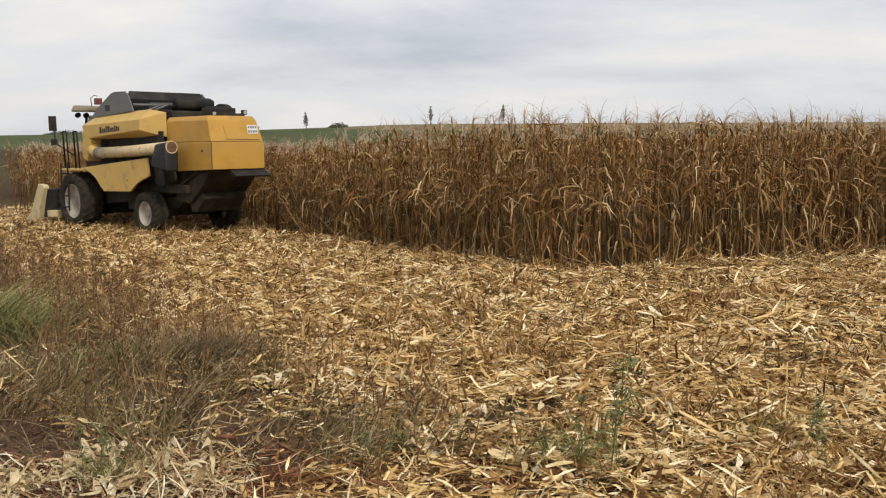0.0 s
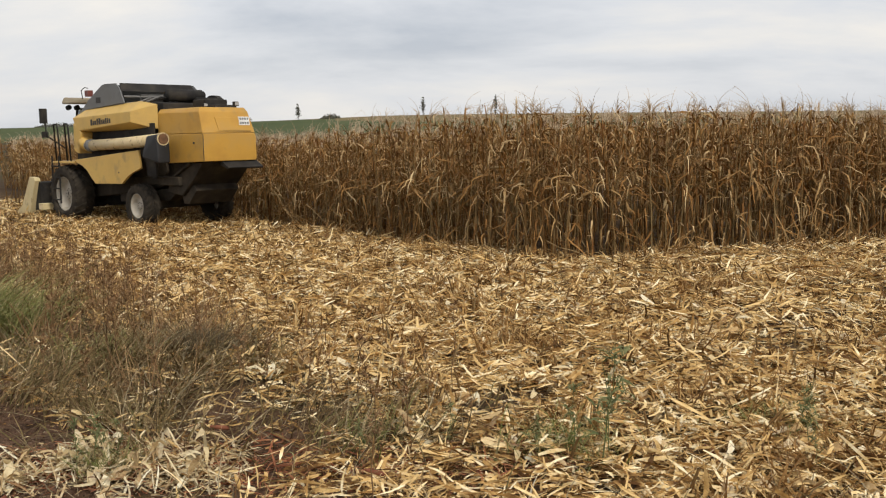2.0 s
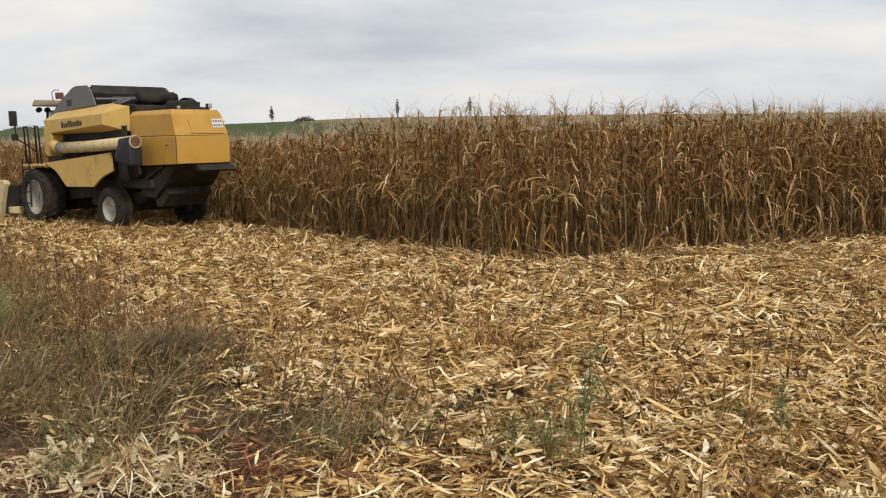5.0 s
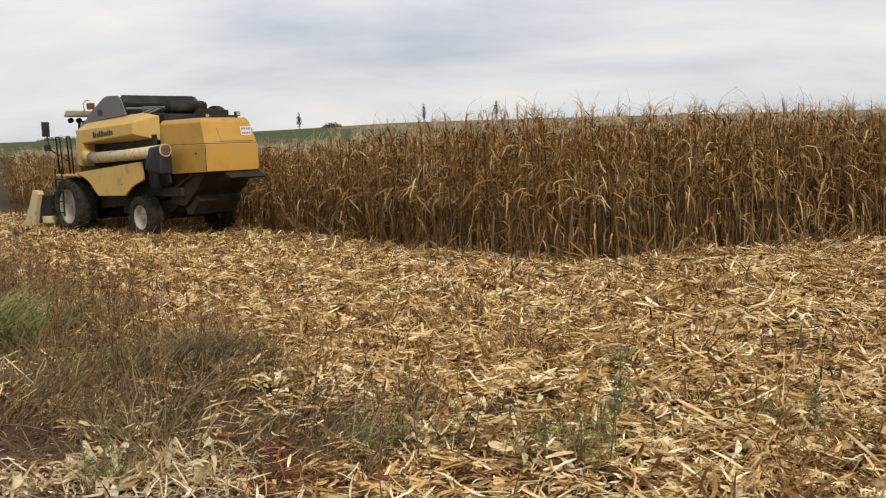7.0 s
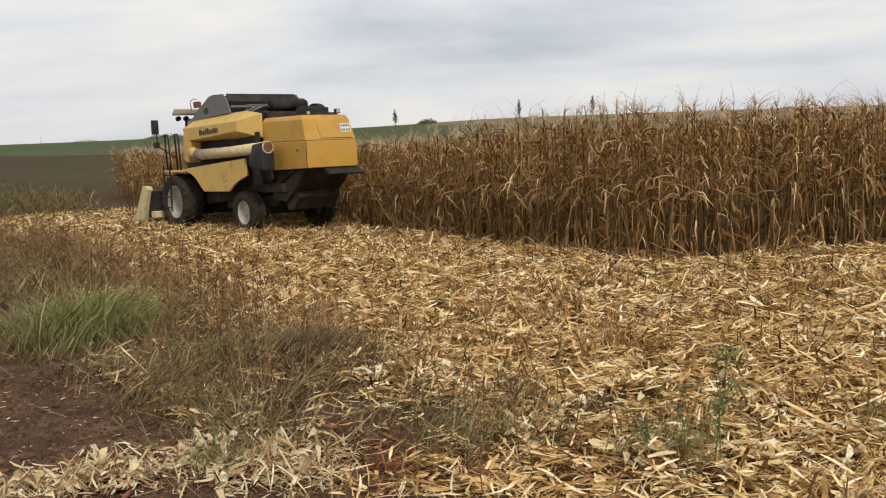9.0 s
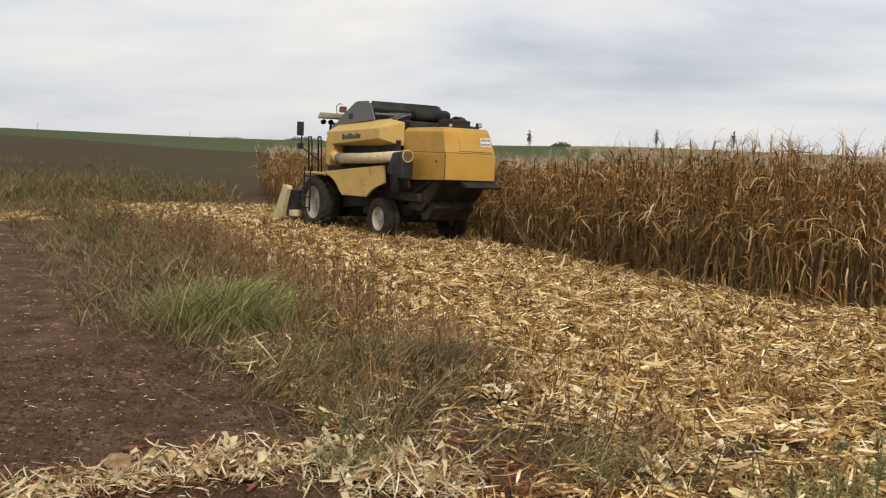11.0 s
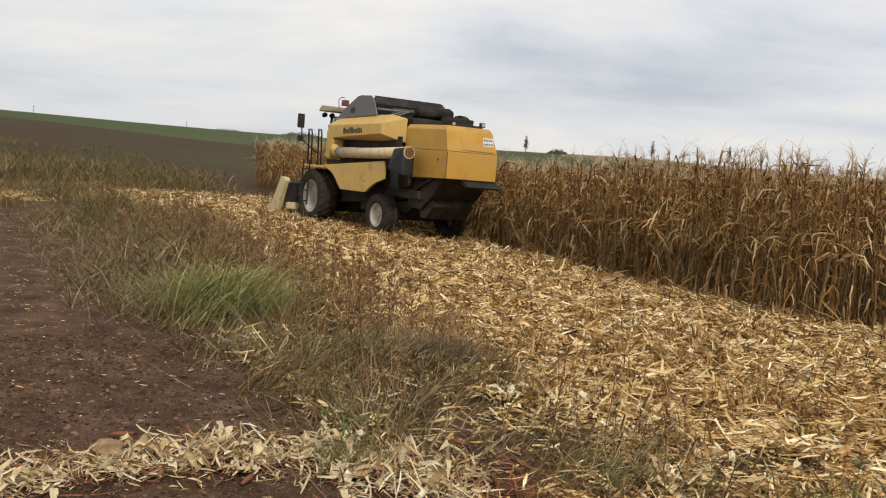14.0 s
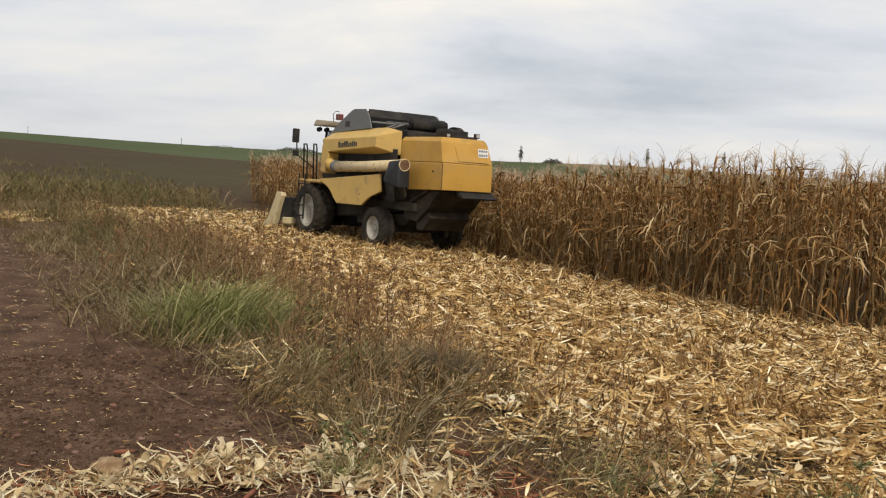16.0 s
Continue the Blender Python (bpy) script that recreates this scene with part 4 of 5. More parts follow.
def litter(rng, x, y, lmin, lmax, wmin, wmax, tilt=18, zmax=0.05, k=4, facing=None):
    n = len(x)
    lumps = np.array([noise.noise((a * 3.1, b * 3.1, 17)) for a, b in zip(x, y)])
    z = ground_many(x, y) + rng.uniform(0.0, zmax, n) * np.clip(0.75 + 1.3 * lumps, 0.1, 1.8)
    yaw = rng.uniform(0, math.tau, n) if facing is None else facing
    el_ = np.radians(np.abs(rng.normal(0, tilt, n)))
    ln = np.exp(rng.uniform(math.log(lmin), math.log(lmax), n))
    wd = rng.uniform(wmin, wmax, n)
    t = np.linspace(-0.5, 0.5, k)[None]
    curl = (rng.normal(0, 1, n) * np.where(rng.random(n) < 0.75, 0.22, 1.0))[:, None]
    arch = rng.normal(0, 0.16, n)[:, None]
    yw = yaw[:, None] + curl * t
    px = x[:, None] + np.cos(yw) * np.cos(el_)[:, None] * ln[:, None] * t
    py = y[:, None] + np.sin(yw) * np.cos(el_)[:, None] * ln[:, None] * t
    pz = z[:, None] + np.sin(el_)[:, None] * ln[:, None] * (t + 0.42) + arch * ln[:, None] * (0.25 - t * t)
    mid_ = np.stack([px, py, pz], 2)
    roll = rng.normal(0, 0.75, n)[:, None]
    torn = rng.uniform(0.25, 0.97, (n, 2))
    shape = (1 - (2 * np.abs(t)) ** rng.uniform(1.3, 4.0, n)[:, None] * np.where(t < 0, torn[:, :1], torn[:, 1:])) * wd[:, None] / 2
    half = np.stack([-np.sin(yw) * np.cos(roll) * shape, np.cos(yw) * np.cos(roll) * shape, np.sin(roll) * shape + 0 * yw], 2)
    return ribbons(mid_, half)


def blades(rng, x, y, lmin, lmax, wmin, wmax, e0, e1, k=5, lean=None):
    n = len(x)
    z = ground_many(x, y)
    yaw = rng.uniform(0, math.tau, n) if lean is None else lean + rng.normal(0, 0.8, n)
    ln = rng.uniform(lmin, lmax, n)
    t = np.linspace(0, 1, k)
    a0, a1 = np.radians(rng.uniform(*e0, n)), np.radians(rng.uniform(*e1, n))
    e = a0[:, None] + (a1 - a0)[:, None] * t[None] ** 1.3
    yw = yaw[:, None] + rng.normal(0, 0.4, n)[:, None] * t[None]
    d = np.stack([np.cos(e) * np.cos(yw), np.cos(e) * np.sin(yw), np.sin(e)], 2) * (ln / (k - 1))[:, None, None]
    line = np.concatenate([np.zeros((n, 1, 3)), np.cumsum(d[:, :-1], 1)], 1) + np.stack([x, y, z], 1)[:, None]
    ang = rng.uniform(0, math.tau, n)
    side = np.stack([np.cos(ang), np.sin(ang), np.zeros(n)], 1)[:, None]
    half = side * (rng.uniform(wmin, wmax, n)[:, None] / 2 * (1 - t[None] ** 2 * 0.85))[:, :, None]
    return ribbons(line, half)


build_maize_edge()

BARE = ((0.76, 8.36, 0.50), (3.96, 10.4, 0.42), (0.40, 8.05, 0.36), (2.9, 9.75, 0.26), (-0.9, 7.9, 0.40))


def build_straw():
    rng = np.random.default_rng(21)
    bits = []

    def thin(s, w, x, y):
        keep = np.maximum(0.13 + 0.87 * np.clip((s - 4.2) / 1.4, 0, 1), 0.75 * np.clip((6.2 - w) / 1.0, 0, 1) * np.clip((s - 2.9) / 0.8, 0, 1))
        d = np.array([noise.noise((a * 0.8, b * 0.8, 9)) + 0.7 * noise.noise((a * 2.6, b * 2.6, 4)) for a, b in zip(x, y)])
        for bx, by, br in BARE:
            keep = keep * np.clip((np.hypot(x - bx, y - by) / br) ** 3, 0.04, 1)
        return rng.random(len(s)) < keep * np.clip(0.95 + 1.0 * d, 0.45, 1)

    near = lambda s, w, x, y: thin(s, w, x, y) & (np.hypot(x, y) < 11.5)
    midr = lambda s, w, x, y: thin(s, w, x, y) & (np.hypot(x, y) >= 11.5) & (np.hypot(x, y) < 20)
    farr = lambda s, w, x, y: thin(s, w, x, y) & (np.hypot(x, y) >= 20)
    x, y, s, w = scatter(rng, 320000, 2.7, 17, -9, 12, near)
    bits.append((*litter(rng, x, y, 0.05, 0.34, 0.004, 0.032, 12, 0.13), 0))
    x, y, s, w = scatter(rng, 250000, 2.9, 26, -10, 20, midr)
    bits.append((*litter(rng, x, y, 0.08, 0.42, 0.007, 0.038, 12, 0.13, 3), 0))
    x, y, s, w = scatter(rng, 120000, 4.2, 26, -10, 37, farr)
    bits.append((*litter(rng, x, y, 0.10, 0.50, 0.012, 0.045, 14, 0.13, 3), 0))
    x, y, s, w = scatter(rng, 70000, 3.0, 15, -7, 11, near)
    bits.append((*litter(rng, x, y, 0.02, 0.10, 0.003, 0.010, 20, 0.05, 3), 0))
    x, y, s, w = scatter(rng, 2600, -1.0, 4.6, 29.6, 32.4)
    bits.append((*litter(rng, x, y, 0.10, 0.48, 0.012, 0.045, 18, 0.08, 3), 0))
    # bundles of leaves lying together
    x, y, s, w = scatter(rng, 8000, 4.4, 24, -9, 26, thin)
    m_ = 7
    face = np.repeat(rng.uniform(0, math.tau, len(x)), m_) + rng.normal(0, 0.35, len(x) * m_)
    x, y = np.repeat(x, m_) + rng.normal(0, 0.055, len(x) * m_), np.repeat(y, m_) + rng.normal(0, 0.055, len(y) * m_)
    bits.append((*litter(rng, x, y, 0.14, 0.45, 0.010, 0.040, 13, 0.13, 5, face), 0))
    # broad torn husk sheets, lying in drifts
    x, y, s, w = scatter(rng, 9500, 4.4, 24, -9, 22, lambda s, w, x, y: thin(s, w, x, y) & (rng.random(len(s)) < np.clip(0.40 + 1.6 * np.array([noise.noise((a * 1.1, b * 1.1, 31)) for a, b in zip(x, y)]), 0.05, 1)))
    m_ = 3
    face = np.repeat(rng.uniform(0, math.tau, len(x)), m_) + rng.normal(0, 0.6, len(x) * m_)
    x, y = np.repeat(x, m_) + rng.normal(0, 0.05, len(x) * m_), np.repeat(y, m_) + rng.normal(0, 0.05, len(y) * m_)
    bits.append((*litter(rng, x, y, 0.10, 0.28, 0.030, 0.080, 18, 0.13, 5, face), 1))
    ob = soup("chopped_straw", bits, [M_STRAW, M_HUSK])
    tagged(ob, "thick litter of chopped golden maize straw and husks", "straw", kind="stuff")
    # broken stubble standing in rows
    rows_, rads = [], []
    for i in range(14):
        s0 = 5.2 + 0.7 * i
        if s0 > 17:
            break
        w = -6.0
        while w < 34:
            w += rng.uniform(0.10, 0.5)
            x, y = plan(s0 + rng.normal(0, 0.07), w)
            front = CORNER_W - 0.33 * (s0 - CORNER_S)
            if (s0 > EDGE_S - 0.4 and w > front - 0.3) or math.hypot(x, y) < 5 or rng.random() < 0.35:
                continue
            h_ = rng.uniform(0.08, 0.30)
            d = rng.normal(0, 0.35, 2) * h_
            z = ground_z(x, y)
            rows_.append([[x, y, z - 0.02], [x + d[0] * 0.5, y + d[1] * 0.5, z + h_ * 0.55], [x + d[0], y + d[1], z + h_]])
            rads.append([0.013, 0.012, 0.010])
    ob = soup("maize_stubble", [(*tubes(np.array(rows_), np.array(rads), 5), 0)], [M_STALK])
    tagged(ob, "short broken maize stubble standing in rows", "stubble", kind="stuff")
    # upright curled leaves that stick out of the litter
    x, y, s, w = scatter(rng, 6000, 4.6, 15, -7, 32, thin)
    first = litter(rng, x, y, 0.10, 0.36, 0.012, 0.04, 48, 0.04, 5)
    # clumps round the old stools
    cx, cy, _, _ = scatter(rng, 700, 5.0, 20, -7, 28)
    cx, cy = np.append(cx, [0.60, 0.98, -0.33, 0.72, 1.1, -0.2]), np.append(cy, [9.95, 10.72, 12.81, 10.34, 10.2, 11.9])
    far = np.min([np.hypot(cx - b[0], cy - b[1]) - b[2] for b in BARE], 0) > 0.15
    cx, cy = cx[far], cy[far]
    m_ = 40
    x, y = np.repeat(cx, m_) + rng.normal(0, 0.15, len(cx) * m_), np.repeat(cy, m_) + rng.normal(0, 0.15, len(cy) * m_)
    second = blades(rng, x, y, 0.14, 0.44, 0.008, 0.026, (35, 88), (-75, 60), 4)
    ob = soup("upright_leaf_litter", [(*first, 0), (*second, 1)], [M_STRAW, M_CLUMP])
    tagged(ob, "curled dry leaves sticking up out of the litter", "straw", kind="stuff")


build_straw()


def cupped(line, half, sag):
    """A leaf with a hollow along its middle, three points across."""
    k = len(line)
    v = np.stack([line - half, line - np.array([0, 0, 1.0]) * (np.linalg.norm(half, axis=1) * sag)[:, None], line + half], 1).reshape(-1, 3)
    q = np.array([(3 * i + j, 3 * i + j + 1, 3 * i + j + 4, 3 * i + j + 3) for i in range(k - 1) for j in (0, 1)])
    return v, q


def husk_model(rng):
    h = thing("maize_husk", "pale papery maize husk torn open on the ground", "maize husk", "husks on the ground")
    for i in range(int(rng.integers(4, 7))):
        yaw = rng.normal(0, 0.7)
        length, width = rng.uniform(0.12, 0.24), rng.uniform(0.022, 0.072)
        l_, h_ = leaf_arrays(rng, np.array([0, 0, 0.015 + 0.008 * i]), yaw, length, width, rng.uniform(0, 60), rng.uniform(-60, 15), 7)
        t = np.linspace(0, 1, 7)
        h_ = unit(h_) * (width / 2 * np.sin(np.pi * np.clip(0.12 + 0.88 * t, 0, 1)) ** 0.7)[:, None] + 1e-4
        l_[:, 2] = np.maximum(l_[:, 2], 0.005)
        soup("husk_leaf", [(*cupped(l_, h_ * np.array([1, 1, 0.7]), rng.uniform(0.2, 0.7)), 0)], [M_HEAP], h)
    return h


def heap_y(x):
    return np.interp(x, (-5.4, -4.6, -3.9, -3.3, -2.6, -1.8, 0.0), (4.4, 5.15, 6.12, 6.65, 6.9, 6.65, 6.6))


def build_husks():
    rng = np.random.default_rng(5)
    shapes = [husk_model(rng) for i in range(10)]
    spots = [(-2.28, 6.9), (-1.77, 6.87), (-1.46, 9.1), (-1.62, 9.0), (1.84, 8.2), (-1.34, 9.22), (0.72, 6.75), (-0.1, 7.2), (1.9, 9.9), (-0.7, 10.0), (0.7, 10.6), (-2.6, 6.9), (-2.75, 7.1), (-2.05, 6.75)]
    # the pale heap at the edge of the track
    for i in range(120):
        x = -4.9 + 3.2 * rng.uniform(0, 1) ** 1.15
        spots.append((x, heap_y(x) + rng.normal(0, 0.22)))
    for i in range(95):
        a = radians(rng.uniform(-28, 20))
        r = rng.uniform(6.2, 16)
        x, y = math.sin(a) * r * -1, math.cos(a) * r
        if to_plan(x, y)[0] > 4.6:
            spots.append((x, y))
    for i, (x, y) in enumerate(spots):
        m_ = pose(x, y, ground_z(x, y) + 0.015, rng.normal(0, 10), rng.normal(0, 10), rng.uniform(0, 360))
        sc = rng.uniform(0.6, 1.2) if i > 13 else 1.5
        if i < 10:
            shapes[i].matrix_world = m_ @ Matrix.Diagonal((sc, sc, sc, 1))
        else:
            c = copy_thing(shapes[int(rng.integers(0, 10))], m_)
            c.scale = (sc, sc, sc)
    # straw over the heap
    x = -5.3 + 3.9 * rng.uniform(0, 1, 3600) ** 1.1
    y = heap_y(x) + rng.normal(0, 0.25, 3600)
    ob = soup("husk_heap", [(*litter(rng, x, y, 0.05, 0.28, 0.003, 0.020, 22, 0.09, 5), 0)], [M_HEAP])
    tagged(ob, "heap of pale husk strips at the edge of the track", "husks", kind="stuff")
    x = -5.2 + 6.2 * rng.uniform(0, 1, 2600)
    y = heap_y(x) + 0.05 + rng.normal(0, 0.32, 2600)
    ob = soup("red_straw", [(*litter(rng, x, y, 0.06, 0.30, 0.003, 0.014, 14, 0.05, 4), 0)], [M_REDSTRAW])
    tagged(ob, "reddish stalk shreds among the husks", "straw", kind="stuff")
    # bare red cobs
    def cob():
        bm = lathe([(0.0, 0.003), (0.005, 0.014), (0.05, 0.019), (0.11, 0.017), (0.155, 0.010), (0.16, 0.002)], 14)
        return part("maize_cob", bm, M_COB, None, smooth_=True)
    first = tagged(cob(), "bare reddish maize cob lying in the straw", "maize cob", "cobs on the ground")
    for i, (x, y) in enumerate([(2.15, 6.95), (-3.4, 6.55), (-3.0, 6.3), (0.35, 7.5), (-0.35, 6.4), (-0.9, 7.3), (-1.7, 7.5), (1.3, 9.2), (-4.1, 6.35), (-4.3, 6.6), (-2.1, 6.4), (2.5, 8.6), (0.9, 6.6), (-0.2, 9.0)]):
        m_ = pose(x, y, ground_z(x, y) + 0.05, 0, rng.normal(0, 8), rng.uniform(0, 360))
        if i == 0:
            first.matrix_world = m_
        else:
            copy_thing(first, m_)


build_husks()


# ---- the weed strip between track and field ----
def build_grass():
    rng = np.random.default_rng(31)

    def clumpy(s, w, x, y):
        d = np.array([0.7 * noise.noise((a * 0.55, b * 0.55, 3)) + 0.6 * noise.noise((a * 1.9, b * 1.9, 6)) for a, b in zip(x, y)])
        out_ = np.clip((w - 10.5) / 3.0, 0, 1)
        band = np.exp(-((s - 4.0 + 0.65 * out_) / (1.55 + 0.45 * out_)) ** 4) * (0.35 + 0.65 * np.clip((w - 3.5) / 4.0, 0, 1))
        return rng.random(len(s)) < np.clip(band * (0.06 + 2.4 * np.clip(d + 0.05, 0, 1)), 0, 1)

    x, y, s, w = scatter(rng, 25000, 2.2, 6.4, 0.2, 13, clumpy)
    def drift(x, y):
        return np.array([5.0 * noise.noise((p * 0.9, q * 0.9, 12)) for p, q in zip(x, y)]) + 0.4

    a = blades(rng, x, y, 0.15, 0.62, 0.006, 0.018, (15, 86), (-85, 30), 5, drift(x, y))
    x, y, s, w = scatter(rng, 40000, 1.4, 6.4, 12, 36, clumpy)
    b = blades(rng, x, y, 0.2, 0.6, 0.006, 0.014, (25, 88), (-60, 50))
    # dead matted grass lying over the strip
    x, y, s, w = scatter(rng, 20000, 1.5, 6.0, 0.0, 22, clumpy)
    c = blades(rng, x, y, 0.25, 0.75, 0.006, 0.017, (5, 50), (-25, 10), 5, drift(x, y))
    x, y, s, w = scatter(rng, 6500, 3.4, 6.0, 8, 24, lambda s, w, x, y: rng.random(len(s)) < np.clip(0.15 + 2.2 * np.array([noise.noise((p * 0.9, q * 0.9, 21)) for p, q in zip(x, y)]), 0, 1))
    d = blades(rng, x, y, 0.3, 0.85, 0.005, 0.012, (50, 90), (-10, 80), 5)
    # long bleached stems leaning through the tangle
    x, y, s, w = scatter(rng, 9000, 1.6, 5.8, 0.5, 24, clumpy)
    e = blades(rng, x, y, 0.30, 0.90, 0.005, 0.011, (5, 70), (-50, 20), 6)
    x, y, s, w = scatter(rng, 2600, 2.7, 5.8, 0.2, 14, lambda s, w, x, y: rng.random(len(s)) < np.clip(0.1 + 1.8 * np.array([noise.noise((p * 1.3, q * 1.3, 40)) for p, q in zip(x, y)]), 0, 1))
    f = litter(rng, x, y, 0.10, 0.42, 0.004, 0.016, 22, 0.08, 5)
    ob = soup("dry_grass", [(*a, 0), (*b, 0), (*c, 0), (*d, 1), (*e, 3), (*f, 2)], [M_DRYGRASS, M_WEEDHEAD, M_STRAW, M_BLEACH])
    tagged(ob, "tangled dry olive-brown grass along the field edge", "grass", kind="stuff")
    # rough greenish growth beyond the cut ground and along the far end
    x, y, s, w = scatter(rng, 9000, -4, 10.5, 35, 50, lambda s, w, x, y: rng.random(len(s)) < np.clip(0.5 + np.array([noise.noise((p * 0.3, q * 0.3, 8)) for p, q in zip(x, y)]), 0, 1))
    a = blades(rng, x, y, 0.3, 0.95, 0.010, 0.03, (40, 88), (-20, 50))
    x, y, s, w = scatter(rng, 9000, -7, -3.4, 8, 60)
    b = blades(rng, x, y, 0.25, 0.7, 0.010, 0.03, (40, 88), (-20, 50))
    x, y, s, w = scatter(rng, 16000, -24, 14, 44, 95, lambda s, w, x, y: rng.random(len(s)) < np.clip(0.25 + 1.3 * np.array([noise.noise((p * 0.12, q * 0.12, 8)) for p, q in zip(x, y)]), 0, 1))
    c = blades(rng, x, y, 0.2, 0.6, 0.03, 0.07, (40, 88), (-20, 50), 4)
    ob = soup("rough_grass", [(*a, 0), (*b, 0), (*c, 0)], [M_OLIVE])
    tagged(ob, "rough olive grass beyond the cut ground", "grass", kind="stuff")


build_grass()


def build_tufts():
    rng = np.random.default_rng(37)

    def tuft(x, y, n, spread, lmin, lmax, mat_, label, lean=None, wd=(0.004, 0.010)):
        xs, ys = x + rng.normal(0, spread, n), y + rng.normal(0, spread * 0.8, n)
        ob = soup("grass_tuft", [(*blades(rng, xs, ys, lmin, lmax, *wd, (35, 85), (-60, 15), 6, lean), 0)], [mat_])
        return tagged(ob, label, "grass tuft", kind="stuff")

    tuft(-5.6, 11.2, 1000, 0.34, 0.6, 1.25, M_GREENGRASS, "bright green tuft of long arching grass", 0.2, (0.007, 0.015))
    tuft(-6.0, 11.5, 500, 0.36, 0.5, 1.0, M_GREENGRASS, "bright green tuft of long arching grass", -2.6, (0.006, 0.013))
    tuft(-5.7, 10.8, 300, 0.34, 0.3, 0.7, M_OLIVE, "green and straw tuft of drooping grass", 2.9)
    for x, y, n, sp in ((-7.3, 12.2, 420, 0.34), (-6.9, 11.4, 300, 0.30), (-7.9, 13.2, 320, 0.36), (-8.6, 14.6, 320, 0.38), (-9.6, 15.6, 300, 0.40), (-10.4, 17.2, 300, 0.42), (-11.6, 18.2, 280, 0.44), (-3.9, 9.8, 220, 0.28), (-3.5, 9.2, 220, 0.26), (-3.2, 8.6, 220, 0.24), (-3.0, 8.1, 200, 0.20), (-2.8, 7.8, 160, 0.2)):
        tuft(x, y, n, sp, 0.2, 0.6, M_BLEACH if sp > 0.33 else M_DRYGRASS, "bleached tuft of dead grass spilling onto the track" if sp > 0.33 else "matted dry tuft of grass at the edge of the track", None, (0.004, 0.009))
    tuft(-2.65, 10.15, 1000, 0.21, 0.28, 0.58, M_DARKTUFT, "dense dark tuft of dead grass", 0.9, (0.004, 0.009))
    tuft(-3.3, 9.6, 260, 0.32, 0.3, 0.65, M_DRYGRASS, "drooping olive tuft of grass", -0.6, (0.006, 0.013))
    tuft(-3.7, 8.7, 260, 0.34, 0.25, 0.6, M_DRYGRASS, "drooping olive tuft of grass", 0.5, (0.006, 0.013))
    tuft(-3.6, 9.9, 220, 0.3, 0.3, 0.6, M_GREENGRASS, "olive green tuft of grass")
    tuft(-2.45, 6.75, 150, 0.13, 0.15, 0.42, M_GREENGRASS, "small green tuft among pale husks")
    tuft(-0.55, 7.2, 90, 0.26, 0.2, 0.5, M_GREENGRASS, "sparse green tuft in the straw", 0.8, (0.006, 0.011))
    tuft(-0.7, 7.1, 120, 0.30, 0.25, 0.6, M_DRYGRASS, "dry tuft with pale straws", 0.2, (0.006, 0.011))
    tuft(0.95, 6.9, 200, 0.26, 0.2, 0.55, M_GREENGRASS, "sparse green tuft in the straw", None, (0.006, 0.011))
    tuft(2.9, 7.6, 260, 0.25, 0.15, 0.35, M_GREENGRASS, "low green tuft in the straw")
    tuft(-0.8, 7.6, 140, 0.4, 0.3, 0.7, M_DRYGRASS, "dry tuft with long straws", -0.7)
    for s, w, n, g in ((3.6, 24.5, 260, 1), (3.2, 21.8, 240, 1), (4.3, 27.5, 260, 1), (3.4, 18.5, 200, 1), (4.6, 19.5, 300, 0), (3.0, 30, 260, 1), (6.3, 36.5, 300, 0), (9.0, 38.0, 350, 0), (2.9, 15.0, 260, 0), (4.2, 16.5, 300, 0), (4.9, 22.5, 300, 0)):
        x, y = plan(s, w)
        tuft(x, y, n, 0.45, 0.6, 1.25, M_OLIVE if g else M_DRYGRASS, "tall olive clump of reedy grass" if g else "tall brown clump of dry grass", None, (0.008, 0.018))
    for s, w, n, g in ((4.5, 38.5, 300, 0), (3.0, 40, 300, 1), (7.5, 40.5, 300, 1), (1.5, 38, 280, 0), (5.8, 42, 300, 1), (0.2, 42, 260, 0), (9.6, 41, 260, 0)):
        x, y = plan(s, w)
        tuft(x, y, n, 0.8, 0.7, 1.4, M_OLIVE if g else M_DRYGRASS, "tall olive clump of weeds at the field end", None, (0.015, 0.035))
    # green bindweed at the foot of the standing maize
    for s, w in ((13.7, 30.5), (13.7, 31.6), (13.75, 32.6)):
        x, y = plan(s, w)
        tuft(x, y, 260, 0.40, 0.35, 0.8, M_GREENGRASS, "green weeds at the foot of the maize", None, (0.012, 0.03))


build_tufts()


